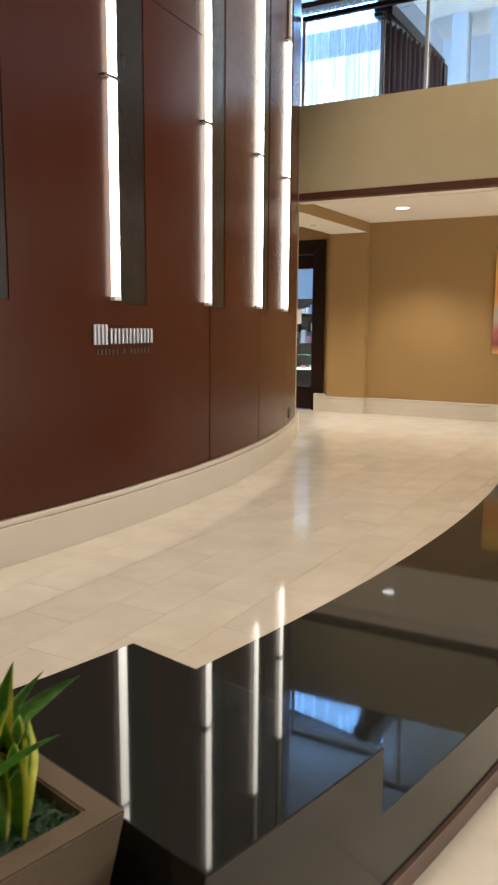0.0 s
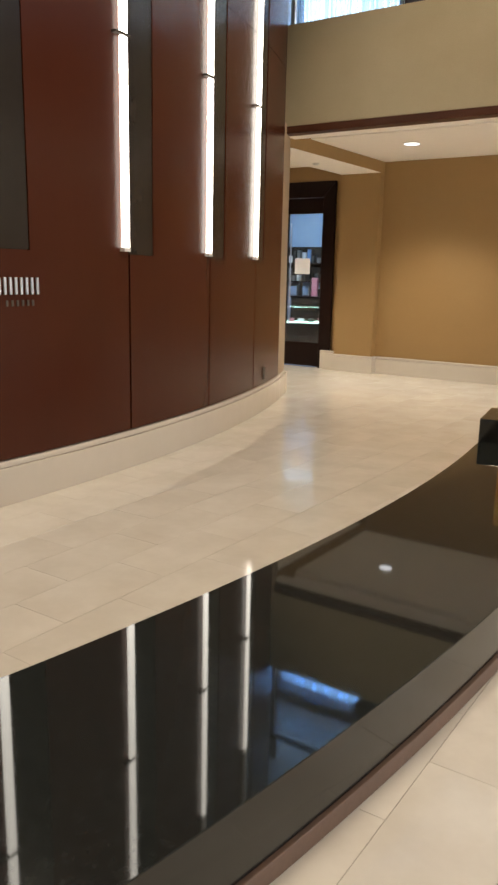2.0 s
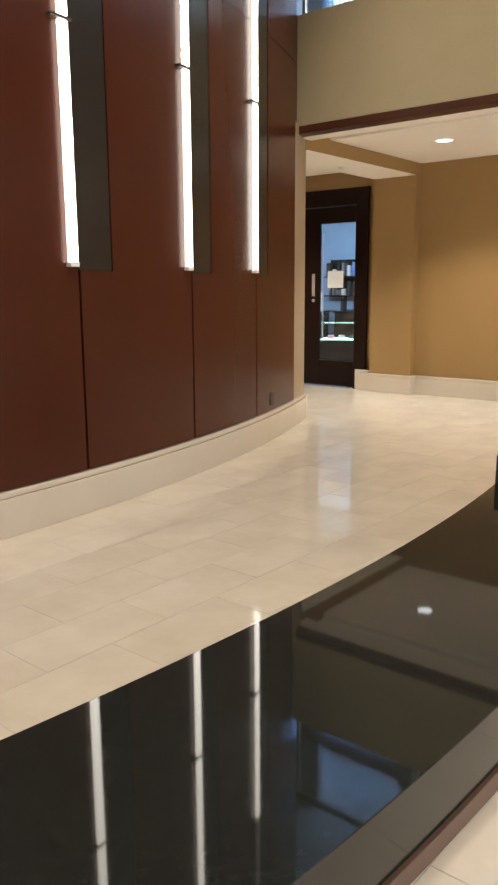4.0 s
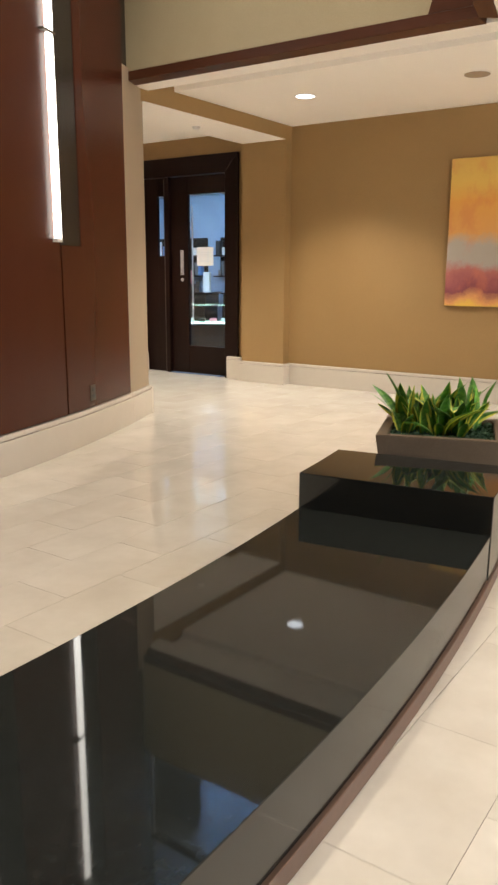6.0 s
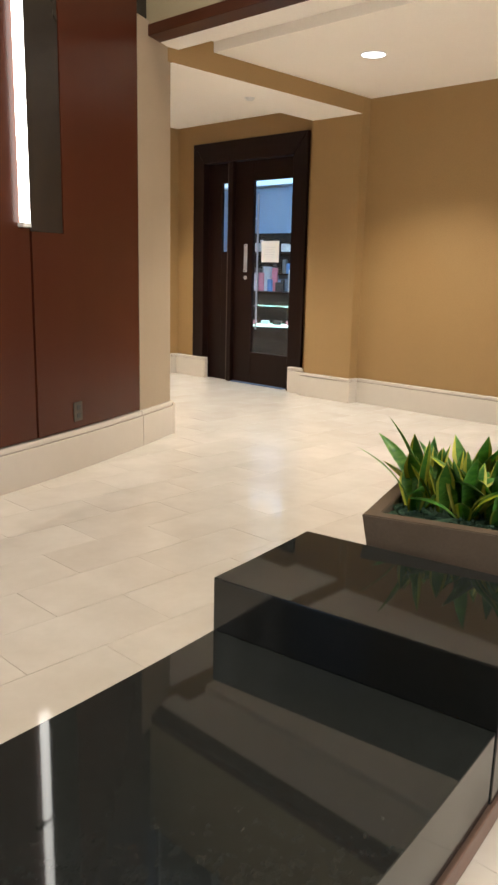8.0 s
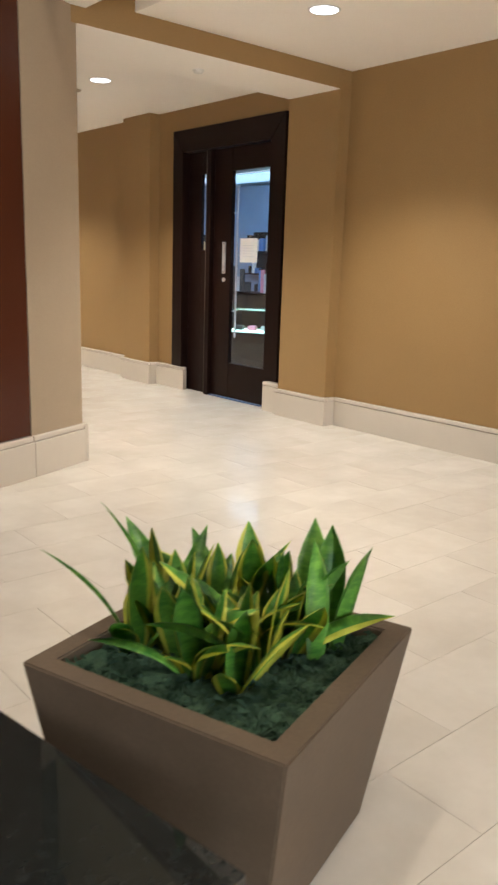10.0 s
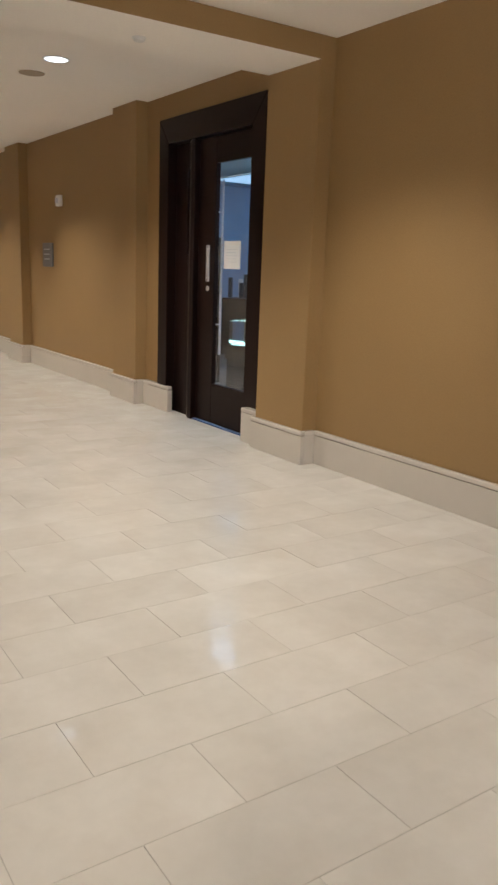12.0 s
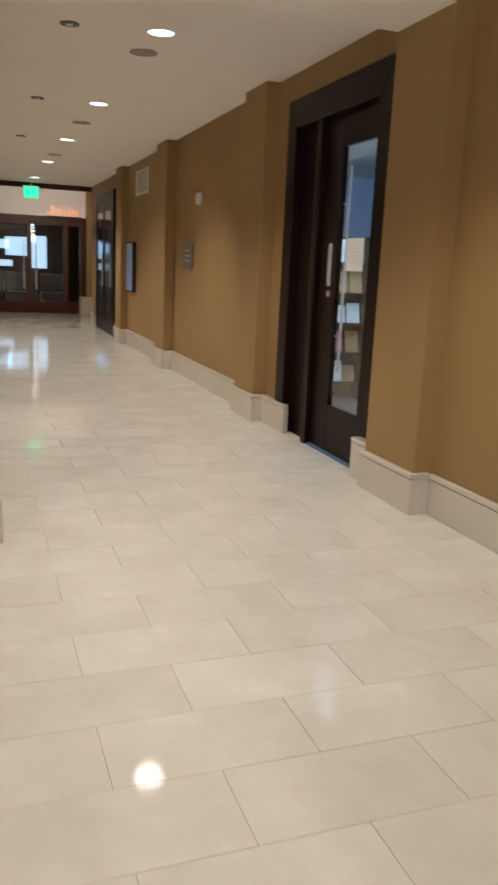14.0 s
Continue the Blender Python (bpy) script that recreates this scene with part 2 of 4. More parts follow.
def arc_slab(c, r0, r1, a0, a1, z0, z1, steps, bevel=0.0):
    """A curved bar between two radii, two angles and two heights."""
    bm = bmesh.new()
    rings = []
    for i in range(steps + 1):
        a = a0 + (a1 - a0) * i / steps
        ring = []
        for r, z in ((r0, z0), (r1, z0), (r1, z1), (r0, z1)):
            x, y = arc_point(c, r, a)
            ring.append(bm.verts.new((x, y, z)))
        rings.append(ring)
    for p, q in zip(rings, rings[1:]):
        for k in range(4):
            bm.faces.new((p[k], p[(k + 1) % 4], q[(k + 1) % 4], q[k]))
    bm.faces.new(rings[0])
    bm.faces.new(rings[-1][::-1])
    if bevel:
        bmesh.ops.recalc_face_normals(bm, faces=bm.faces)
        bm.edges.ensure_lookup_table()
        edges = [e for e in bm.edges if e.calc_face_angle(0) > 0.7]
        bmesh.ops.bevel(bm, geom=edges, offset=bevel, segments=2, affect="EDGES", profile=0.5)
    return bm


# ---- large structure ----
XE, YS, ZT = 6.0, -5.0, 7.6           # east wall, south wall, high ceiling
WC, WR = (-15.22, 3.95), 12.0         # centre and radius of the curved veneer wall
PIL_Y, WALL_Y, BACK_Y = 11.365, 11.49, 11.70
END_X = -21.4

structure("floor_slab", box((-26, YS - 0.3, -0.3), (XE + 0.3, 16.5, -0.0035)), M_GROUT, "grey-brown grout bed under polished floor tiles", "floor")


def wall_box(name, lo, hi, mat=M_TAN, label="tan painted wall"):
    return structure(name, box(lo, hi), mat, label, "wall")


wall_box("wall_north_lobby", (-4.33, WALL_Y, 0), (XE, BACK_Y, 3.1))
wall_box("pilaster_1", (-4.93, PIL_Y, 0), (-4.33, BACK_Y, 2.95), label="tan painted pilaster beside the shop door")
wall_box("wall_over_door", (-7.12, WALL_Y, 2.69), (-4.93, BACK_Y, 2.95))
wall_box("wall_door_side_west", (-7.12, WALL_Y, 0), (-6.78, BACK_Y, 2.69))
wall_box("wall_door_side_east", (-5.16, WALL_Y, 0), (-4.93, BACK_Y, 2.69))
wall_box("pilaster_2", (-7.66, PIL_Y, 0), (-7.12, BACK_Y, 2.95), label="tan painted pilaster in the corridor")
wall_box("wall_north_2", (-10.7, WALL_Y, 0), (-7.66, BACK_Y, 2.95))
wall_box("pilaster_3", (-11.28, PIL_Y, 0), (-10.7, BACK_Y, 2.95), label="tan painted pilaster in the corridor")
wall_box("wall_north_3", (-13.9, WALL_Y, 0), (-11.28, BACK_Y, 2.95))
wall_box("pilaster_4", (-14.4, PIL_Y, 0), (-13.9, BACK_Y, 2.95), label="tan painted pilaster in the corridor")
wall_box("wall_north_4", (HALL_X, WALL_Y, 0), (-14.4, BACK_Y, 2.95))
wall_box("wall_corridor_south", (END_X, 8.83, 0), (-4.36, 9.03, 2.95), M_TAUPE, "taupe painted corridor wall")
# east and south walls are unseen, added to close the lobby around the lamps
wall_box("wall_east", (XE, YS, 0), (XE + 0.2, 8.7, 0.6), M_TAN)
wall_box("wall_east_upper", (XE, YS, 5.7), (XE + 0.2, 8.7, ZT), M_TAN)
wall_box("wall_east_side", (XE, 8.0, 0.6), (XE + 0.2, BACK_Y, 5.7), M_TAN)
wall_box("wall_east_side_2", (XE, YS, 0.6), (XE + 0.2, 2.6, 5.7), M_TAN)
wall_box("wall_south", (-4.5, YS - 0.2, 0), (XE + 0.2, YS, ZT), M_TAN)
structure("ceiling_high", box((-8.6, YS - 0.2, ZT), (XE + 0.2, 18.4, ZT + 0.2)), M_CEIL, "cream painted high ceiling", "ceiling")
structure("ceiling_lobby", box((-4.33, 9.44, CEIL_LOBBY), (XE, WALL_Y, 3.05)), M_CEIL, "cream painted low lobby ceiling", "ceiling")
structure("ceiling_band", box((-4.33, 8.872, BAND_Z), (XE, 9.085, 3.05)), M_CEIL, "cream painted ceiling band behind the balcony front", "ceiling")
structure("ceiling_reveal", box((-4.33, 9.085, 2.985), (XE, 9.44, 3.05)), M_CEIL, "cream painted recessed ceiling slot behind the band", "ceiling")
structure("ceiling_corridor", box((HALL_X, 9.03, CEIL_HALL), (-4.93, WALL_Y, 3.05)), M_CEIL, "cream painted corridor ceiling", "ceiling")
bm = box((-4.93, 8.74, BEAM_Z + 0.003), (-4.332, PIL_Y, 3.05))
structure("beam", bm, M_TAN, "tan painted ceiling beam at the corridor mouth", "beam")
structure("beam_soffit", box((-4.93, 9.03, BEAM_Z), (-4.334, PIL_Y, BEAM_Z + 0.003)), M_CEIL, "cream painted underside of the beam", "ceiling")

# curved veneer wall: backing, panels between the lamps, painted end
LAMP_ANGLES = [-11.1, -5.4, 0.4, 6.15, 11.75, 17.1]
SLOT = 1.4                            # width of the dark slot beside a lamp, in degrees
Z_PANEL, Z_SLOT = 0.272, 1.487
structure("wall_veneer_core", arc_slab(WC, WR - 0.4, WR - 0.03, -46, 24.5, 0, ZT, 60), M_SLOT, "dark core of the curved veneer wall", "wall")
veneer = thing("veneer_wall", pose(0, 0, 0), "curved wall of red-brown wood veneer panels with dark slots", "wall")
veneer["kind"] = "structure"
A_END = 22.62                         # where the veneer stops
edges = [-46, -40, -34, -28, -22.5, -16.8] + LAMP_ANGLES + [A_END]
for a0, a1 in zip(edges, edges[1:]):
    slot = SLOT if a0 >= -30 else 0.0
    bm = bmesh.new()
    lower = 0.045 if a0 > 3 else 0.0      # the older panels meet with no open joint below the lamps
    upper = 0.045 if a1 > 3 else 0.0
    for s0, s1, z0, z1 in ((a0 + lower, a0 + max(slot, 0.06), Z_PANEL, Z_SLOT), (a0 + max(slot, 0.06), a1 - upper, Z_PANEL, 3.455)):
        piece = arc_slab(WC, WR - 0.03, WR, s0, s1, z0, z1, 8)
        me = bpy.data.meshes.new("tmp")
        piece.to_mesh(me)
        piece.free()
        bm.from_mesh(me)
        bpy.data.meshes.remove(me)
    part("panel", bm, M_WOOD, veneer)
    if slot:
        part("slot_panel", arc_slab(WC, WR - 0.029, WR - 0.006, a0 + 0.02, a0 + slot - 0.02, Z_SLOT + 0.003, ZT, 3), M_SLOT, veneer, "dark bronze slot panel")
    part("panel", arc_slab(WC, WR - 0.03, WR, a0 + max(slot, 0.03), a1 - 0.0, 3.461, ZT, 8), M_WOOD, veneer)
structure("wall_veneer_end", arc_slab(WC, WR - 0.3, WR - 0.004, A_END + 0.02, 25.05, 0, 2.95, 4), M_TAUPE, "taupe painted end of the curved wall", "wall")


def curved_base(name, a0, a1, steps, label):
    """A limestone base with a set-back, softly rounded cap."""
    bm = arc_slab(WC, WR - 0.05, WR + 0.027, a0, a1, 0, 0.226, steps, 0.004)
    cap = arc_slab(WC, WR - 0.05, WR + 0.016, a0, a1, 0.2265, 0.264, steps, 0.010)
    me = bpy.data.meshes.new("cap")
    cap.to_mesh(me)
    cap.free()
    bm.from_mesh(me)
    bpy.data.meshes.remove(me)
    structure(name, bm, M_BASE, label, "baseboard")


curved_base("baseboard_curved", -46, A_END, 60, "cream limestone base along the curved wall")
curved_base("baseboard_veneer_end", A_END + 0.02, 25.2, 4, "cream limestone base at the painted wall end")
structure("baseboard_corridor_south", box((END_X, 9.03, 0), (-4.32, 9.06, 0.25), 0.004), M_BASE, "cream limestone corridor base", "baseboard")

# baseboards


def base_run(name, x0, x1, y, depth=0.03, height=0.25):
    bm = bmesh.new()
    add_box(bm, (x0, y - depth, 0), (x1, y, height - 0.0375), 0.002)
    add_box(bm, (x0, y - depth - 0.006, height - 0.035), (x1, y, height), 0.008)
    return structure(name, bm, M_BASE, "cream limestone baseboard with a rounded cap", "baseboard")


base_run("baseboard_lobby", -4.30, XE, WALL_Y)
base_run("baseboard_pilaster_1", -4.96, -4.30, PIL_Y)
base_run("baseboard_door_west", -7.09, -6.56, WALL_Y - 0.0, 0.05)
base_run("baseboard_door_east", -5.18, -4.96, WALL_Y - 0.02, 0.08, 0.28)
for k, (x, y1) in enumerate(((-4.33, WALL_Y - 0.03), (-7.12, WALL_Y - 0.05), (-10.7, WALL_Y - 0.03), (-13.9, WALL_Y - 0.03))):
    bm = bmesh.new()
    add_box(bm, (x, PIL_Y, 0), (x + 0.031, y1, 0.215))
    add_box(bm, (x, PIL_Y, 0.215), (x + 0.037, y1, 0.25), 0.006)
    structure("baseboard_return_%d" % (k + 1), bm, M_BASE, "cream limestone base wrapping the pilaster", "baseboard")
base_run("baseboard_pilaster_2", -7.69, -7.09, PIL_Y)
base_run("baseboard_north_2", -10.67, -7.69, WALL_Y)
base_run("baseboard_pilaster_3", -11.31, -10.67, PIL_Y)
base_run("baseboard_north_3", -13.87, -11.31, WALL_Y)
base_run("baseboard_pilaster_4", -14.43, -13.87, PIL_Y)
base_run("baseboard_north_4", HALL_X, -14.43, WALL_Y)

# balcony front
FY = 8.72
WING_X = -1.27                        # the balcony turns south here
structure("balcony_front", box((-4.6, FY, 2.927), (-1.2, FY + 0.15, 3.928), 0.004), M_FASCIA, "olive-tan vinyl-covered balcony front", "wall")
structure("balcony_trim", box((-4.5, FY - 0.012, 2.853), (WING_X, FY + 0.15, 2.925), 0.004), M_TRIM, "dark brown wood trim under the balcony front", "trim")
structure("balcony_slab", box((-8.4, FY + 0.16, 3.27), (XE, 18.2, 3.36)), M_CARPET, "grey carpeted upper floor", "floor")

# the olive front ends against wood with a bowed edge
bm = bmesh.new()
for step in range(25):
    u = step / 24
    x, z = -1.66 + 0.145 * math.sin(math.pi * (0.10 + 0.80 * u)) ** 0.8, 2.927 + u * (3.93 - 2.927)
    bm.verts.new((x, FY - 0.008, z))
    bm.verts.new((WING_X, FY - 0.008, z))
bm.verts.ensure_lookup_table()
for step in range(24):
    bm.faces.new([bm.verts[2 * step + k] for k in (0, 1, 3, 2)])
back = bmesh.ops.extrude_face_region(bm, geom=list(bm.faces))
bmesh.ops.translate(bm, verts=[g for g in back["geom"] if isinstance(g, bmesh.types.BMVert)], vec=(0, 0.007, 0))
structure("balcony_front_wood", bm, M_TRIM, "red-brown wood end of the balcony front with a bowed edge", "wall")


def prism(outline, z0, z1):
    """An upright block over a closed outline."""
    bm = bmesh.new()
    low, high = [bm.verts.new((x, y, z0)) for x, y in outline], [bm.verts.new((x, y, z1)) for x, y in outline]
    bm.faces.new(low)
    bm.faces.new(high)
    for k in range(len(outline)):
        q = (k + 1) % len(outline)
        bm.faces.new((low[k], low[q], high[q], high[k]))
    return bm


# the wing sweeps out to the south-east in an arc
sweep = [(WING_X + 3.2 * (1 - math.cos(radians(a))) + 0.36 * math.sin(radians(a)), FY - 2.6 * math.sin(radians(a))) for a in range(0, 91, 6)]
inner = [(x + 0.10, y + 0.07) for x, y in sweep]
structure("balcony_wing_side", prism(sweep + [(XE, sweep[-1][1]), (XE, inner[-1][1])] + inner[::-1], 2.853, 3.93), M_TRIM, "red-brown wood face of the balcony wing", "wall")
structure("ceiling_wing", prism([(x + 0.002, y + 0.002) for x, y in inner] + [(XE, inner[-1][1] + 0.002), (XE, 8.872), (WING_X + 0.1, 8.872)], BAND_Z, 2.95), M_CEIL, "cream painted soffit under the balcony wing", "ceiling")
structure("balcony_wing_slab", prism([(x + 0.002, y + 0.002) for x, y in inner] + [(XE, inner[-1][1] + 0.002), (XE, 8.87), (WING_X + 0.1, 8.87)], 3.27, 3.36), M_CARPET, "grey carpeted floor of the balcony wing", "floor")

# ---- upper floor ----
structure("wall_upper_north", box((-8.4, 18.0, 3.3), (XE, 18.2, ZT)), M_UPWHITE, "white painted upper wall", "wall")
structure("wall_upper_west", box((-8.6, 8.9, 3.3), (-8.4, 18.2, ZT)), M_UPWHITE, "white painted upper side wall", "wall")
structure("wall_upper_return", box((-8.4, 11.75, 3.36), (-5.95, 11.9, ZT)), M_UPWHITE, "white painted wall beside the upper window", "wall")
structure("upper_header", box((-8.4, 11.5, 6.17), (-4.32, 11.75, 6.25), 0.004), M_TRIM, "dark brown header over the upper window", "trim")
structure("upper_bulkhead", box((-4.32, 11.45, 6.0), (-4.12, 14.25, 6.36), 0.004), M_SHOPWALL, "blue-grey bulkhead over the drape", "trim")
structure("upper_bulkhead_trim", box((-4.36, 11.45, 5.83), (-4.08, 14.25, 5.997), 0.004), M_DARKWOOD, "dark brown trim under the bulkhead", "trim")
structure("upper_post", box((-4.16, 13.9, 3.36), (-3.98, 14.1, 5.828), 0.004), M_DARKWOOD, "dark upright post at the end of the bulkhead", "column")
for x in (-4.64, -3.86, -2.5):
    structure("column_upper", box((x, 16.6, 3.36), (x + 0.32, 16.95, ZT), 0.01), M_UPWHITE, "white painted upper column", "column")
upper_window = thing("window_1", pose(-5.1, 11.62, 3.36), "tall bright window behind a sheer white curtain", "window")
upper_window["kind"] = "structure"


def cloth(bm, x0, x1, y, z0, z1, folds, deep, r):
    n = folds * 6
    rows = []
    for i in range(n + 1):
        x = x0 + (x1 - x0) * i / n
        dy = deep * math.sin(2 * math.pi * i / 6) * r.uniform(0.6, 1.2)
        rows.append((bm.verts.new((x, y + dy * 1.2, z0)), bm.verts.new((x, y + dy, z1))))
    for p, q in zip(rows, rows[1:]):
        bm.faces.new((p[0], q[0], q[1], p[1]))
    bmesh.ops.solidify(bm, geom=list(bm.faces), thickness=0.005)
    return bm


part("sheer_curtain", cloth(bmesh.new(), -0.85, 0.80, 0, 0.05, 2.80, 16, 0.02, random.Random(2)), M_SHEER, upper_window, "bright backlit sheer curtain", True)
# added blocker that keeps the far upper lamp off the sheer's back
part("jamb", box((0.80, -0.02, 0.0), (0.86, 0.24, 2.92)), M_UPWHITE, upper_window)
# glowing bands stand in for outdoor brightness; the dim bands are no real part
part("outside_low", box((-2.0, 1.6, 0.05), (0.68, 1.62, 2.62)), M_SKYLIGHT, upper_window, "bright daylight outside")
part("outside_middle", box((-2.0, 1.6, 2.62), (0.68, 1.62, 3.08)), M_SKYDIM, upper_window, "dim band of the glowing backdrop outside")
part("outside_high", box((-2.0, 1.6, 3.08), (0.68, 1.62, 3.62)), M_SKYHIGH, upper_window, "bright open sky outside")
part("outside_top", box((-2.0, 1.6, 3.62), (0.68, 1.62, 4.1)), M_SKYDIM, upper_window, "dim band of the glowing backdrop outside")
drape = thing("drape", pose(-4.22, 11.55, 3.36, 0, 0, 83), "mauve grey floor-length drape beside the upper window", "curtain")
part("cloth", cloth(bmesh.new(), 0.0, 2.1, 0, 0.01, 2.45, 12, 0.05, random.Random(4)), M_CURTAIN, drape, "", True)
part("rod", cyl(0.015, 2.15, (1.05, 0, 2.43), "x", 12), M_BRONZE, drape, "bronze rod")

# glass rail on the balcony front
rail = thing("balcony_rail", pose(0, FY + 0.06, 3.93), "clear glass balcony rail with pale metal posts", "railing")
for x in (-4.2, -2.72, -1.6):
    part("post", box((x - 0.018, -0.02, -0.01), (x + 0.018, 0.02, 0.95), 0.003), M_STEEL, rail, "pale metal post")
for x0, x1 in ((-4.18, -2.74), (-2.70, -1.62)):
    pane = part("pane", box((x0, -0.005, 0.01), (x1, 0.005, 0.9)), M_RAILGLASS, rail)
    pane.visible_shadow = False
part("top_rail", box((-4.22, -0.03, 0.95), (-1.58, 0.03, 1.0), 0.006), M_DARKWOOD, rail, "dark top rail")

# ---- lamps on the veneer wall ----


def wall_lamp(angle):
    x, y = arc_point(WC, WR, angle)
    ob = thing("wall_lamp", pose(x, y, 1.522, 0, 0, angle), "tall glowing white wall lamp with bronze bands", "wall lamp", "lamps on the veneer wall")
    # local x points out of the wall, local y along it
    zs = [0.0, 1.33, 2.66, 3.99, 5.32]
    for k, (z0, z1) in enumerate(zip(zs, zs[1:])):
        part("diffuser", box((0.006, -0.098, z0 + 0.008), (0.036, -0.032, z1 - 0.008), 0.010), M_TUBE if k < 2 else M_WHITE, ob, "glowing white diffuser" if k < 2 else "unlit white diffuser")
    for z in zs[1:-1]:
        part("band", box((-0.004, -0.16, z - 0.008), (0.0385, -0.004, z + 0.008), 0.002), M_BRONZE, ob, "bronze band")
    part("end_cap", box((-0.004, -0.100, -0.016), (0.038, -0.030, 0.010), 0.003), M_WHITE, ob)
    part("back_plate", box((-0.02, -0.026, -0.02), (0.020, -0.016, 5.34)), M_BRONZE, ob, "bronze side plate")
    return ob


for a in LAMP_ANGLES:
    wall_lamp(a)

# sign on the veneer wall: plain metal bars
sx, sy = arc_point(WC, WR, 0.55)
sign = thing("wall_sign", pose(sx, sy, 1.29, 0, 0, 0.55), "brushed metal lettering shapes on the veneer wall", "sign")
for y, low, high, wide in ([(-0.308 + 0.037 * k, -0.062, 0.066, 0.02) for k in range(4)] + [(-0.145 + 0.0395 * k, -0.058, 0.040, 0.016) for k in range(12)]):
    part("letter_bar", box((0.001, y, low), (0.014, y + wide, high), 0.003), M_LETTER, sign)
for k in range(15):
    y = -0.275 + k * 0.038
    if k not in (6, 8):
        part("small_bar", box((0.001, y, -0.125), (0.005, y + 0.016, -0.090), 0.001), M_BRONZE, sign)

# power outlet low on the veneer wall
ox, oy = arc_point(WC, WR, 18.92)
outlet = thing("power_outlet", pose(ox, oy, 0.381, 0, 0, 18.92), "dark bronze power outlet on the veneer wall", "outlet")
part("cover_plate", box((0, -0.042, -0.062), (0.008, 0.042, 0.062), 0.003), M_BRONZE, outlet)
for z in (-0.027, 0.027):
    part("socket", box((0.008, -0.018, z - 0.016), (0.012, 0.018, z + 0.016), 0.002), M_BLACK, outlet, "black socket")

# ---- black granite bench with raised ends ----
BC = (-15.055, 4.6)
R0, R1 = 14.0, 14.85
bench = thing("granite_bench", pose(0, 0, 0), "long curved black polished granite bench with raised end blocks", "bench")
A_N0, A_N1, A_F0, A_F1 = -13.99, -11.82, 7.93, 10.1


# gives upward faces the lifted top tone, all others the side tone
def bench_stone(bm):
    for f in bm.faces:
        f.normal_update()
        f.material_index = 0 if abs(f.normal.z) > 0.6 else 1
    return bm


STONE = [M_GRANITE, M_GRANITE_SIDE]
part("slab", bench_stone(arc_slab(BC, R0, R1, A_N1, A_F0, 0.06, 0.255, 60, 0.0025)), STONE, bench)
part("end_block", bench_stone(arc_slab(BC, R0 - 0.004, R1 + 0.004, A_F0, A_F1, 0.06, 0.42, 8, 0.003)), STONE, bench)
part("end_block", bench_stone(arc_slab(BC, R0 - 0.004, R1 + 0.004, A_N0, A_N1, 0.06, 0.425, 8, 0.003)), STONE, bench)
part("plinth", arc_slab(BC, R0 + 0.03, R1 + 0.012, A_N0 + 0.1, A_F1 - 0.1, 0, 0.058, 60, 0.003), M_PLINTH, bench, "red-brown stone plinth")


# ---- planters ----


def leaf_mesh(length, width, bend, twist, mats):
    """A tapering sword leaf, folded along its middle, with pale margins."""
    bm = bmesh.new()
    n = 9
    rows = []
    for i in range(n + 1):
        u = i / n
        w = width * (0.30 + 0.70 * math.sin(math.pi * (0.10 + 0.62 * u))) * (1 - max(0, (u - 0.62) / 0.38) ** 1.7) + 0.001
        out = bend * length * u * u
        zc = length * u * (1 - 0.35 * abs(bend) * u)
        a = twist * u
        row = []
        for s, d in ((-1, 0.0), (-0.68, 0.12), (0, 0.24), (0.68, 0.12), (1, 0.0)):
            lx, ly = s * w / 2, -d * w
            row.append(bm.verts.new((lx * math.cos(a) - ly * math.sin(a), out + lx * math.sin(a) + ly * math.cos(a), zc)))
        rows.append(row)
    for p, q in zip(rows, rows[1:]):
        for k in range(4):
            f = bm.faces.new((p[k], p[k + 1], q[k + 1], q[k]))
            f.material_index = 1 if k in (0, 3) else 0
    bmesh.ops.solidify(bm, geom=list(bm.faces), thickness=0.0035)
    return mesh_of("leaf", bm, mats, True)


rng = random.Random(7)
LEAVES = [leaf_mesh(rng.uniform(0.18, 0.33), rng.uniform(0.052, 0.082), rng.uniform(0.0, 0.5), rng.uniform(-0.7, 0.7), [M_LEAF, M_LEAF_EDGE if k % 5 else M_LEAF]) for k in range(20)]

TALL = [leaf_mesh(0.40, 0.034, 0.26, 0.3, [M_LEAF, M_LEAF]), leaf_mesh(0.34, 0.014, 0.42, -0.3, [M_LEAF, M_LEAF])]


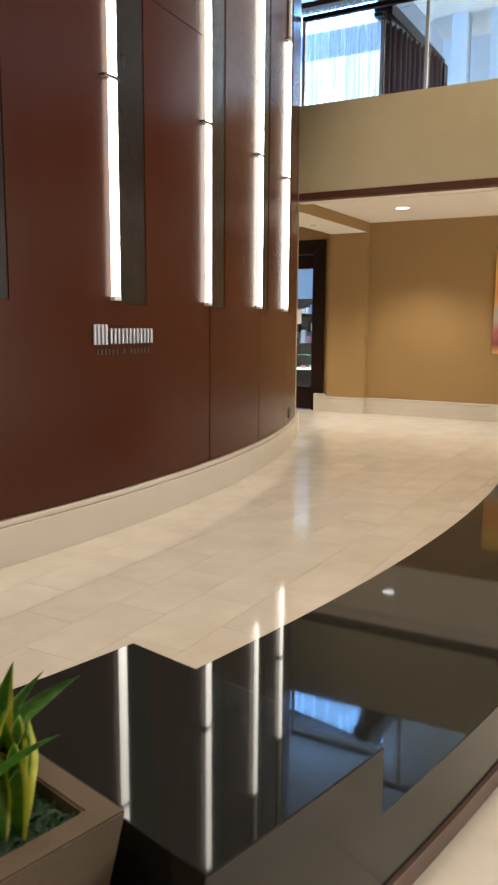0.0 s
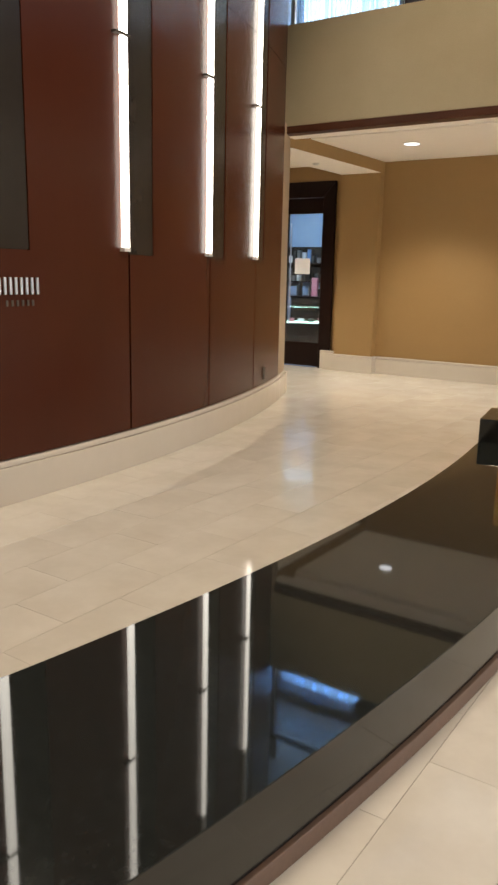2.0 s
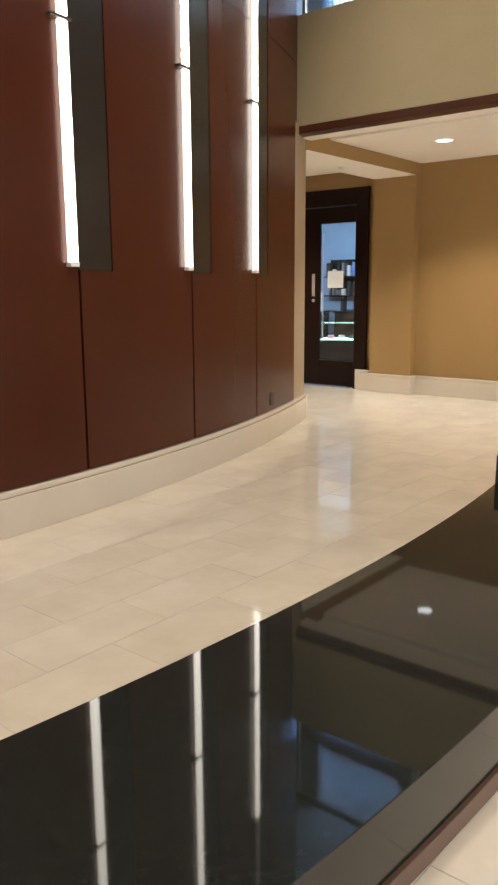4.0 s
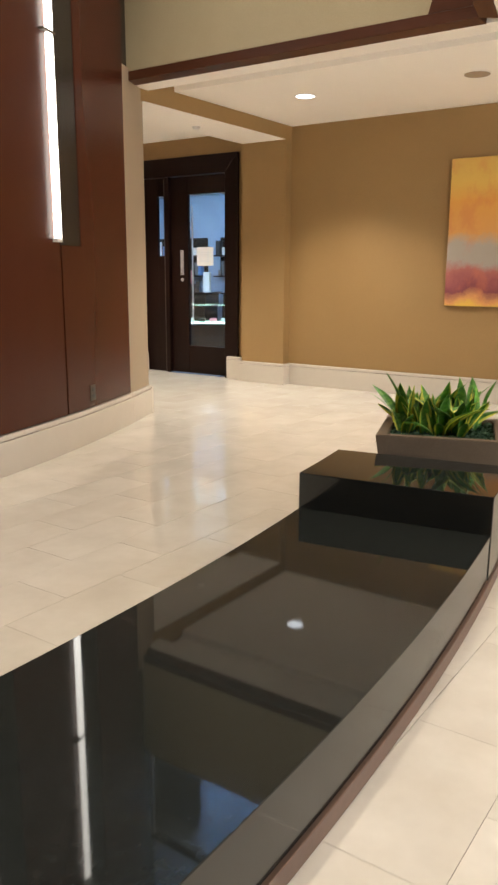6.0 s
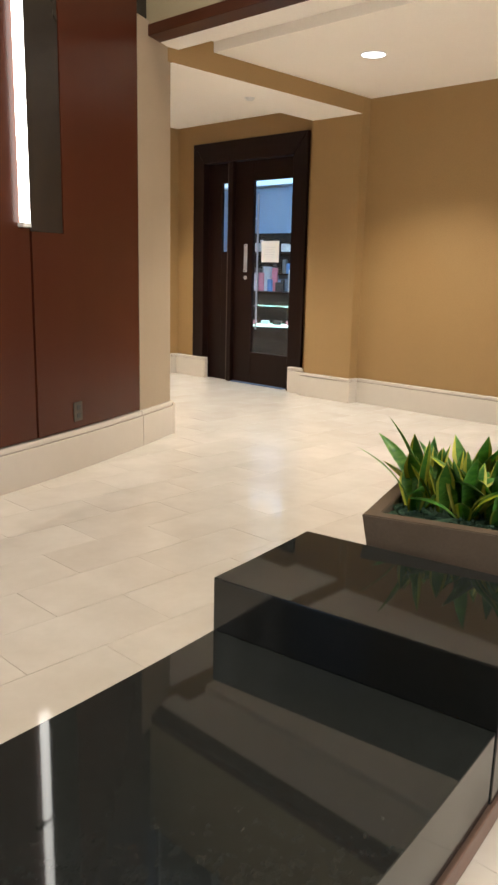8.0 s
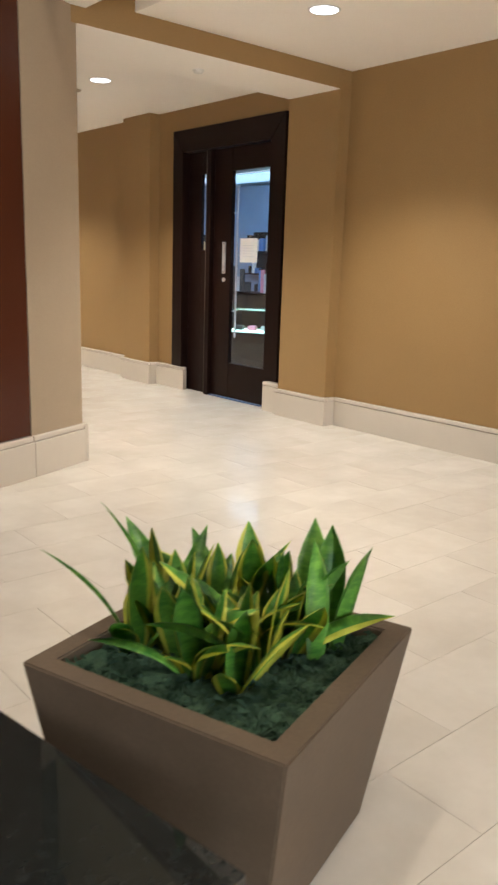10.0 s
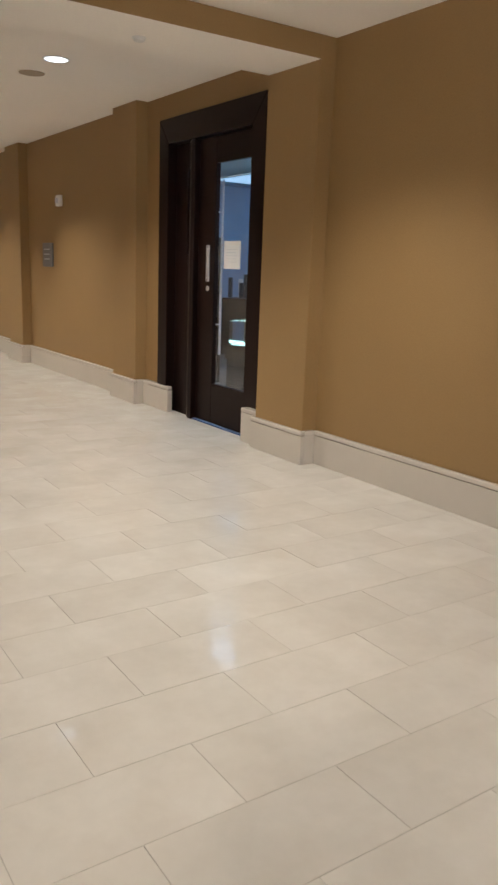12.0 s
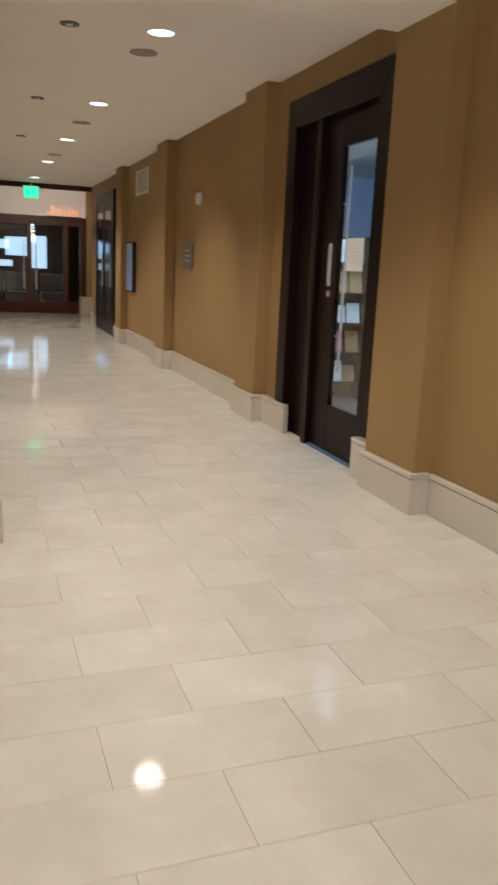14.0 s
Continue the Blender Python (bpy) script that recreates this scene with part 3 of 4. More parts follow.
def planter(m, seed, label, vigour=1.0, lean=-0.03):
    r = random.Random(seed)
    ob = thing("planter", m, label, "planter")
    top, low, h, rim = 0.322, 0.248, 0.50, 0.055
    bm = bmesh.new()
    loops = [(low, 0.0), (top, h), (top - rim, h), (top - rim - 0.005, h - 0.12)]
    rings = [[bm.verts.new((sx * s, sy * s, z)) for sx, sy in ((-1, -1), (1, -1), (1, 1), (-1, 1))] for s, z in loops]
    for p, q in zip(rings, rings[1:]):
        for k in range(4):
            bm.faces.new((p[k], p[(k + 1) % 4], q[(k + 1) % 4], q[k]))
    bm.faces.new(rings[0])
    bm.faces.new(rings[-1])
    bmesh.ops.recalc_face_normals(bm, faces=bm.faces)
    bmesh.ops.bevel(bm, geom=[e for e in bm.edges if e.calc_face_angle(0) > 0.5], offset=0.004, segments=2, affect="EDGES")
    part("pot", bm, M_PLANTER, ob)
    bm = bmesh.new()
    n = 34
    s = top - rim - 0.006
    grid = [[bm.verts.new((-s + 2 * s * i / n, -s + 2 * s * j / n, h - 0.028 + 0.016 * noise.fractal(Vector((i * 0.22 + seed, j * 0.22, 0)), 1, 2, 4) + r.uniform(-0.006, 0.006))) for j in range(n + 1)] for i in range(n + 1)]
    for i in range(n):
        for j in range(n):
            bm.faces.new((grid[i][j], grid[i + 1][j], grid[i + 1][j + 1], grid[i][j + 1]))
    part("moss", bm, M_MOSS, ob, "grey-green moss cover", True)
    bm = bmesh.new()
    for k in range(1500):
        x, y, a = r.uniform(-s, s), r.uniform(-s, s), r.uniform(0, 6.283)
        l, w, z = r.uniform(0.012, 0.035), r.uniform(0.002, 0.005), h - 0.035 + r.uniform(0, 0.012)
        ca, sa = math.cos(a), math.sin(a)
        bm.faces.new([bm.verts.new(p) for p in ((x - sa * w, y + ca * w, z), (x + sa * w, y - ca * w, z), (x + ca * l * 0.6 + sa * w, y + sa * l * 0.6 - ca * w, z + l * 0.5), (x + ca * l, y + sa * l, z + l * r.uniform(0.2, 0.6)))])
    tuft = part("moss_fronds", bm, M_MOSS, ob, "feathery grey-green moss fronds")
    tuft["kind"] = "stuff"
    clumps = [(-0.18, -0.12), (-0.17, 0.04), (-0.10, 0.15), (-0.07, -0.07), (0.02, -0.13), (0.04, 0.05), (0.12, -0.03), (0.11, -0.13), (0.0, 0.17), (0.13, 0.09)]
    for k in range(90):
        cx, cy = clumps[k % len(clumps)]
        cx, cy = cx * 0.95 + lean, cy * 0.9 + 0.01
        turn = r.uniform(0, 360)
        x, y = cx + 0.028 * math.cos(radians(turn + 90)), cy + 0.028 * math.sin(radians(turn + 90))
        x, y = max(-0.21, min(0.21, x)), max(-0.21, min(0.21, y))
        lf = new("leaf", r.choice(LEAVES))
        lf.parent = ob
        lf.matrix_local = pose(x, y, h - 0.045, (r.uniform(-40, -14) if k % 3 == 0 else r.uniform(-18, 4)), r.uniform(-12, 12), turn) @ Matrix.Scale(vigour * r.uniform(0.72, 1.12), 4)
    if vigour == 1.0:
        for mesh, x, y, tilt, turn in ((BROAD, 0.15, 0.19, 2, 20), (BROAD, 0.19, 0.16, -4, 250), (BROAD, 0.10, 0.20, -6, 30), (BROAD, 0.17, 0.10, 4, 60),
                                       (TALL[0], -0.18, 0.0, -8, 118), (TALL[1], -0.20, -0.10, -14, 112), (TALL[1], 0.02, 0.16, -2, 210), (TALL[1], 0.10, 0.12, -3, 250)):
            lf = new("leaf", mesh)
            lf.parent = ob
            lf.matrix_local = pose(x, y, h - 0.045, tilt, r.uniform(-6, 6), turn)
    else:
        for k in range(26):
            lf = new("leaf", r.choice(LEAVES))
            lf.parent = ob
            lf.matrix_local = pose(r.uniform(0.12, 0.2), r.uniform(0.13, 0.205), h - 0.045, r.uniform(-8, 4), r.uniform(-6, 6), r.uniform(0, 360)) @ Matrix.Scale(r.uniform(0.75, 1.1), 4)
    return ob


BROAD = leaf_mesh(0.31, 0.082, 0.16, 0.5, [M_LEAF, M_LEAF])
planter(pose(-0.914, 7.556, 0, 0, 0, 18.8), 21, "square tapered taupe planter with variegated snake plants")
planter(pose(-1.19, 0.76, 0, 0, 0, -13), 11, "square tapered taupe planter with snake plants beside the bench end", 0.95, -0.01)

# ---- shop door ----
DY = WALL_Y
surround = thing("door_surround", pose(-6.0, DY, 0), "dark stained wood door surround with mitred casing", "door frame")
surround["kind"] = "structure"


def casing_piece(pts, y0, y1):
    bm = bmesh.new()
    f = bm.faces.new([bm.verts.new((x, y0, z)) for x, z in pts])
    ext = bmesh.ops.extrude_face_region(bm, geom=[f])
    bmesh.ops.translate(bm, verts=[g for g in ext["geom"] if isinstance(g, bmesh.types.BMVert)], vec=(0, y1 - y0, 0))
    bmesh.ops.recalc_face_normals(bm, faces=bm.faces)
    bmesh.ops.bevel(bm, geom=list(bm.edges), offset=0.004, segments=1, affect="EDGES")
    return bm


part("head_casing", casing_piece([(-0.80, 2.70), (0.94, 2.70), (0.745, 2.48), (-0.62, 2.48)], -0.04, 0.2), M_DARKWOOD, surround)
part("side_casing", casing_piece([(-0.802, 0.25), (-0.802, 2.698), (-0.622, 2.478), (-0.622, 0.0), (-0.64, 0.0), (-0.64, 0.25)], -0.038, 0.2), M_DARKWOOD, surround)
part("side_casing", casing_piece([(0.942, 0.0), (0.942, 2.698), (0.747, 2.478), (0.747, 0.0)], -0.038, 0.2), M_DARKWOOD, surround)
part("jamb", box((0.747, 0.03, 0), (0.80, 0.2, 2.48)), M_DARKWOOD, surround)
part("mullion", box((-0.225, -0.02, 0), (-0.16, 0.07, 2.478), 0.004), M_DARKWOOD, surround)
# added strip stands in for light caught on the mullion's edge
part("edge_strip", box((-0.231, -0.024, 0.012), (-0.223, -0.016, 2.476)), M_BRONZE, surround, "thin bronze strip drawing the lit mullion edge")
part("sidelight_stile", box((-0.622, 0.05, 0.0), (-0.40, 0.09, 2.478), 0.003), M_DARKWOOD, surround)
part("sidelight_rail", box((-0.40, 0.05, 0.0), (-0.225, 0.09, 1.5), 0.003), M_DARKWOOD, surround)
part("sidelight_rail", box((-0.40, 0.05, 2.26), (-0.225, 0.09, 2.478), 0.003), M_DARKWOOD, surround)
p = part("sidelight_pane", box((-0.40, 0.066, 1.5), (-0.225, 0.073, 2.26)), M_GLASS, surround)
p.visible_shadow = False
door = thing("door_1", pose(-6.0, DY, 0), "dark stained wood shop door with a tall glass pane, closed", "door")
door["kind"] = "structure"
L0, L1 = -0.158, 0.745
part("stile", box((L0, 0.03, 0.012), (0.12, 0.08, 2.475), 0.004), M_DARKWOOD, door)
part("stile", box((0.705, 0.03, 0.012), (L1, 0.08, 2.475), 0.004), M_DARKWOOD, door)
part("rail", box((0.12, 0.032, 0.012), (0.705, 0.078, 0.37), 0.003), M_DARKWOOD, door)
part("rail", box((0.12, 0.032, 2.26), (0.705, 0.078, 2.475), 0.003), M_DARKWOOD, door)
p = part("pane", box((0.12, 0.05, 0.37), (0.705, 0.058, 2.26)), M_GLASS, door)
p.visible_shadow = False
handle = part("door_handle", box((0.0, 0.016, 1.27), (0.048, 0.03, 1.58), 0.005), M_STEEL, door, "brushed steel pull plate")
for z in (1.285, 1.565):
    part("screw", cyl(0.006, 0.004, (0.024, 0.014, z), "y", 10), M_BRONZE, handle)
long_pull = part("inner_pull_bar", cyl(0.010, 1.5, (0.138, 0.10, 1.38), "z", 14), M_STEEL, door, "long steel pull bar on the inner side")
for z in (0.9, 1.86):
    part("pull_bracket", box((0.132, 0.058, z - 0.006), (0.144, 0.10, z + 0.006), 0.002), M_STEEL, long_pull)
part("lock", cyl(0.022, 0.012, (0.024, 0.026, 1.21), "y"), M_STEEL, door, "round steel lock")
structure("door_threshold", box((-6.16, DY + 0.0, -0.012), (-5.34, DY + 0.2, 0.012), 0.003), M_MAT, "blue threshold strip under the shop door", "trim")
notice = thing("paper_notice", pose(-5.62, DY + 0.046, 1.5), "white printed paper notice taped to the door glass", "notice")
part("sheet", box((-0.13, 0, -0.115), (0.13, 0.002, 0.115)), M_PAPER, notice)
for k in range(5):
    part("text_bar", box((-0.085, -0.001, 0.045 - k * 0.026), (0.085 - 0.03 * (k % 2), 0.0, 0.048 - k * 0.026)), M_STEEL, notice)

# ---- painting ----
m, nt, bs = material("abstract_canvas")
tc = nt.nodes.new("ShaderNodeTexCoord")
sep = nt.nodes.new("ShaderNodeSeparateXYZ")
nt.links.new(tc.outputs["Object"], sep.inputs[0])
warp = noise_tex(nt, 2.6, 6, 0.65)
addn = nt.nodes.new("ShaderNodeMath")
addn.operation = "MULTIPLY_ADD"
nt.links.new(warp, addn.inputs[0])
addn.inputs[1].default_value = 0.35
nt.links.new(sep.outputs["Z"], addn.inputs[2])
mr = nt.nodes.new("ShaderNodeMapRange")
mr.inputs["From Min"].default_value, mr.inputs["From Max"].default_value = -0.72 + 0.17, 0.72 + 0.17
nt.links.new(addn.outputs[0], mr.inputs["Value"])
rp = nt.nodes.new("ShaderNodeValToRGB")
# bands from the foot: ochre, plum and red, grey, orange, yellow
stops = [(0.0, (0.74, 0.46, 0.07)), (0.05, (0.66, 0.30, 0.10)), (0.12, (0.20, 0.045, 0.06)), (0.24, (0.42, 0.13, 0.11)), (0.30, (0.42, 0.36, 0.30)), (0.42, (0.45, 0.40, 0.33)), (0.50, (0.74, 0.36, 0.10)), (0.72, (0.76, 0.36, 0.07)), (0.86, (0.74, 0.47, 0.10)), (1.0, (0.66, 0.40, 0.09))]
while len(rp.color_ramp.elements) < len(stops):
    rp.color_ramp.elements.new(0.5)
for e, (pos, c) in zip(rp.color_ramp.elements, stops):
    e.position, e.color = pos, (*c, 1)
nt.links.new(mr.outputs[0], rp.inputs[0])
blot = noise_tex(nt, 5, 5, 0.6, (1, 1, 0.6))
nt.links.new(mix_rgb(nt, ramp_mix(nt, blot, (0, 0, 0), (0.32, 0.32, 0.32), 0.5, 0.64), rp.outputs[0], (0.62, 0.17, 0.07)), bs.inputs["Base Color"])
bs.inputs["Roughness"].default_value = 0.6
bump(nt, bs, noise_tex(nt, 120, 2), 0.2, 0.002)
M_CANVAS = m
art = thing("painting", pose(-1.69, WALL_Y, 1.70), "large square abstract canvas in orange, grey and red", "painting")
part("canvas", box((-0.73, -0.045, -0.72), (0.73, -0.004, 0.72), 0.004), M_CANVAS, art)
part("stretcher", box((-0.70, -0.004, -0.69), (0.70, 0.0, 0.69)), M_DARKWOOD, art)

# ---- ceiling fittings ----
# the four added, unseen entries get a fitting too
for dx, dy, dz in DOWNLIGHTS:
    dl = thing("downlight", pose(dx, dy, dz), "round recessed ceiling downlight, lit", "downlight", "recessed downlights")
    bm = bmesh.new()
    ring = [[bm.verts.new((r * math.cos(2 * math.pi * k / 32), r * math.sin(2 * math.pi * k / 32), z)) for k in range(32)] for r, z in ((0.105, -0.001), (0.10, -0.006), (0.088, -0.006), (0.084, -0.001))]
    for p, q in zip(ring, ring[1:]):
        for k in range(32):
            bm.faces.new((p[k], p[(k + 1) % 32], q[(k + 1) % 32], q[k]))
    part("trim_ring", bm, M_WHITE, dl)
    part("lens", cyl(0.086, 0.003, (0, 0, -0.0025), segments=32), M_DOWN, dl, "glowing lens")

# small round and square fittings on the ceiling
smoke = thing("smoke_detector", pose(-4.70, 10.22, BEAM_Z), "small white round smoke detector on the beam", "smoke detector")
part("housing", cyl(0.036, 0.022, (0, 0, -0.011), segments=24, bevel=0.005), M_WHITE, smoke)
part("base_ring", cyl(0.045, 0.006, (0, 0, -0.003), segments=24), M_WHITE, smoke)
for sx_, sy_ in ((-6.75, 10.235), (-10.1, 10.22), (-13.2, 10.22), (-1.82, 10.31)):
    sp = thing("ceiling_speaker", pose(sx_, sy_, CEIL_LOBBY if sx_ > -4 else CEIL_HALL), "flat round ceiling speaker with a beige grille", "speaker", "ceiling speakers")
    part("grille", cyl(0.105, 0.008, (0, 0, -0.004), segments=32, bevel=0.002), M_TAUPE, sp, "beige perforated grille")
    part("rim", cyl(0.115, 0.004, (0, 0, -0.002), segments=32), M_CEIL, sp)
for sx_, sy_ in ((-6.29, 9.64), (-8.95, 9.64), (-11.6, 9.64)):
    sp = thing("recessed_spot", pose(sx_, sy_, CEIL_HALL), "small dark recessed accent spot, unlit", "spot light", "recessed accent spots")
    part("trim_ring", cyl(0.065, 0.006, (0, 0, -0.003), segments=24), M_BLACK, sp, "dark trim ring")
    part("reflector", cyl(0.022, 0.008, (0, 0, -0.008), segments=16), M_WHITE, sp, "pale lamp face")

# ---- corridor wall fittings ----
strobe = thing("fire_alarm_strobe", pose(-9.48, WALL_Y, 2.125), "white fire alarm strobe on the tan wall", "alarm")
part("body", box((-0.06, -0.05, -0.065), (0.06, 0, 0.065), 0.01), M_WHITE, strobe)
part("flash_lens", box((-0.03, -0.07, -0.03), (0.03, -0.05, 0.03), 0.008), M_STEEL, strobe, "clear flash lens")
plaque = thing("room_sign", pose(-9.92, WALL_Y, 1.48), "brushed grey metal room sign on the tan wall", "sign")
part("plate", box((-0.17, -0.03, -0.15), (0.17, -0.006, 0.15), 0.004), M_GREY, plaque)
part("mount", box((-0.13, -0.006, -0.13), (0.13, 0, 0.13)), M_BLACK, plaque)
for k in range(3):
    part("text_bar", box((-0.11, -0.033, 0.06 - k * 0.06), (0.09, -0.03, 0.075 - k * 0.06)), M_STEEL, plaque)
grille = thing("wall_vent", pose(-12.78, WALL_Y, 2.58), "white slatted air vent high on the wall", "vent")
bm = bmesh.new()
add_box(bm, (-0.42, -0.02, -0.18), (0.42, 0, -0.155)); add_box(bm, (-0.42, -0.02, 0.155), (0.42, 0, 0.18))
add_box(bm, (-0.42, -0.02, -0.155), (-0.395, 0, 0.155)); add_box(bm, (0.395, -0.02, -0.155), (0.42, 0, 0.155))
part("frame", bm, M_WHITE, grille)
for k in range(10):
    part("slat", box((-0.395, -0.015, -0.15 + k * 0.03), (0.395, -0.004, -0.138 + k * 0.03)), M_WHITE, grille)
display = thing("wall_display", pose(-13.48, WALL_Y, 1.30), "upright bluish display screen in a dark frame on the corridor wall", "screen")
part("frame", box((-0.26, -0.06, -0.4), (0.26, 0, 0.4), 0.01), M_SLOT, display, "dark frame")
# the blue glare on the panel is put into its colour and faint glow
part("screen_face", box((-0.235, -0.063, -0.375), (0.235, -0.06, 0.375)), glow("blue_glare_face", (0.16, 0.22, 0.36), 0.10), display, "screen face with blue glare put into its glow")

# far corridor door, dark wood with glass, ajar into the corridor
far_door = thing("door_2", pose(-16.2, WALL_Y, 0), "dark wood and glass corridor doors in a dark frame", "door")
far_door["kind"] = "structure"
part("frame", box((-1.0, -0.05, 0), (-0.85, 0.0, 2.5), 0.004), M_DARKWOOD, far_door)
part("frame", box((0.95, -0.05, 0), (1.1, 0.0, 2.5), 0.004), M_DARKWOOD, far_door)
part("frame", box((-1.0, -0.05, 2.5), (1.1, 0.0, 2.66), 0.004), M_DARKWOOD, far_door)
for x in (-0.85, 0.06):
    leaf = part("leaf", box((x, -0.04, 0.02), (x + 0.89, -0.012, 2.49), 0.003), M_DARKWOOD, far_door)
    part("pane", box((x + 0.13, -0.046, 0.35), (x + 0.76, -0.041, 2.3)), M_DARKGLASS, leaf, "dark reflective pane")
    part("pull", box((x + 0.82, -0.08, 0.9), (x + 0.845, -0.055, 1.7), 0.006), M_STEEL, leaf, "steel pull bar")

# ---- corridor end ----
wall_box("wall_end_side", (END_X - 0.2, 11.83, 0), (END_X, 12.4, 3.4), M_TAN)
wall_box("wall_end_return", (HALL_X - 0.2, BACK_Y, 0), (HALL_X, 12.6, 3.4), M_TAN)
# the dimness beyond the doors is put into this wall's near-black colour
wall_box("wall_end_back", (END_X - 4.2, 6.0, 0), (END_X - 4.0, 13.0, 3.6), M_SLOT, "wall darkened for the dim space beyond the end doors")
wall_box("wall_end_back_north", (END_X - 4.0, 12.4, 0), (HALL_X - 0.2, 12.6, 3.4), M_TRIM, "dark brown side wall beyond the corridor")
wall_box("wall_end_back_south", (END_X - 4.0, 6.0, 0), (END_X - 0.2, 6.2, 3.4), M_TAUPE)
wall_box("wall_end_south", (END_X - 0.2, 6.2, 0), (END_X, 9.03, 3.4), M_TAUPE)
wall_box("wall_end_south_upper", (END_X, 8.83, 2.95), (HALL_X, 9.03, 3.4), M_TAUPE)
structure("ceiling_end", box((END_X - 4.2, 6.0, 3.4), (HALL_X - 0.15, 12.6, 3.6)), M_CEIL, "pale ceiling over the end doors", "ceiling")
structure("end_bulkhead", box((HALL_X - 0.15, 9.03, 2.82), (HALL_X, 11.7, 3.6)), M_TRIM, "dark brown bulkhead at the corridor end", "trim")
wall_box("wall_over_end_doors", (END_X - 0.15, 9.03, 2.42), (END_X, 11.83, 3.4), M_CEIL, "cream painted wall over the end doors")
end_doors = thing("door_3", pose(END_X, 10.4, 0), "dark wood double doors with tall glass panes", "door")
end_doors["kind"] = "structure"
part("head", box((-0.12, -1.35, 2.2), (0.02, 1.35, 2.42), 0.004), M_TRIM, end_doors)
for y in (-1.35, -0.06, 0.84, 1.25):
    part("post", box((-0.12, y, 0), (0.03, y + 0.11, 2.2), 0.004), M_TRIM, end_doors)
for y0, y1 in ((-1.24, -0.06), (0.05, 0.84), (0.95, 1.25)):
    part("bottom_rail", box((-0.08, y0, 0.0), (-0.02, y1, 0.3), 0.003), M_TRIM, end_doors)
    p = part("pane", box((-0.055, y0, 0.3), (-0.045, y1, 2.2)), M_GLASS, end_doors)
    p.visible_shadow = False
for y in (-0.16, 0.14):
    part("pull_bar", box((0.03, y, 0.6), (0.055, y + 0.03, 1.8), 0.008), M_STEEL, end_doors, "tall steel pull bar")
wall_box("column_end", (END_X + 0.002, 11.80, 0), (END_X + 0.3, 12.02, 3.39), M_TAN, "tan column beside the end doors")
structure("column_end_base", box((END_X + 0.05, 11.62, 0), (END_X + 0.42, 11.96, 0.46), 0.01), M_BASE, "cream limestone column base", "baseboard")
exit_sign = thing("exit_sign", pose(HALL_X + 0.06, 10.22, CEIL_HALL - 0.2), "green lit exit sign hung from the corridor ceiling", "sign")
part("housing", box((-0.02, -0.16, -0.13), (0.02, 0.16, 0.13), 0.006), M_WHITE, exit_sign)
part("face", box((0.02, -0.145, -0.115), (0.024, 0.145, 0.115), 0.002), M_GREENGLOW, exit_sign, "green lit face")
part("stem", cyl(0.012, 0.10, (0, 0, 0.15)), M_WHITE, exit_sign)
lit = thing("lit_shelf_sign", pose(END_X + 0.06, 11.24, 2.40), "dark metal ledge with warm orange lights over the end doors", "sign")
part("ledge", box((-0.06, -0.44, 0.0), (0.1, 0.44, 0.03), 0.004), M_BLACK, lit)
for k in range(8):
    part("light_block", box((0.0, -0.41 + k * 0.105, 0.03), (0.05, -0.345 + k * 0.105, 0.13 + 0.05 * (k * 3 % 4)), 0.01), M_ORANGE, lit, "glowing orange block")
for k, (y, z, w, hh) in enumerate(((9.6, 1.75, 0.5, 0.16), (10.3, 1.7, 0.35, 0.3), (10.9, 1.55, 0.3, 0.5), (9.8, 1.2, 0.4, 0.12))):
    lb = thing("light_box", pose(END_X - 3.98, y, z), "cool white lit panel on the wall beyond the doors", "light panel", "lit panels beyond the end doors")
    part("case", box((-0.02, -w, -hh), (0.03, w, hh), 0.004), M_BLACK, lb)
    part("face", box((0.03, -w + 0.03, -hh + 0.03), (0.036, w - 0.03, hh - 0.03)), M_COOL, lb, "cool glowing face")
for k in range(3):
    seat = thing("lounge_chair", pose(END_X - 2.2, 9.3 + 0.95 * k, 0, 0, 0, 90), "dark upholstered lounge chair beyond the doors", "chair", "chairs beyond the end doors")
    part("seat", box((-0.35, -0.35, 0.18), (0.35, 0.35, 0.45), 0.04), M_BLACK, seat)
    part("backrest", box((-0.35, 0.2, 0.45), (0.35, 0.36, 0.95), 0.04), M_BLACK, seat)
    for sx_ in (-0.3, 0.3):
        for sy_ in (-0.3, 0.3):
            part("leg", box((sx_ - 0.025, sy_ - 0.025, 0), (sx_ + 0.025, sy_ + 0.025, 0.2)), M_DARKWOOD, seat)

# ---- shop behind the glass door ----
wall_box("wall_shop_back", (-11.2, 15.6, 0), (-4.2, 15.8, 3.2), M_SHOPWALL, "blue-grey shop back wall")
wall_box("wall_shop_west", (-11.4, BACK_Y, 0), (-11.2, 15.8, 3.2), M_SHOPWALL, "blue-grey shop side wall")
wall_box("wall_shop_east", (-4.2, BACK_Y, 0), (-4.0, 15.8, 3.2), M_SHOPWALL, "blue-grey shop side wall")
structure("ceiling_shop", box((-11.4, BACK_Y, 2.72), (-4.0, 15.8, 2.9)), M_UPWHITE, "white shop ceiling", "ceiling")


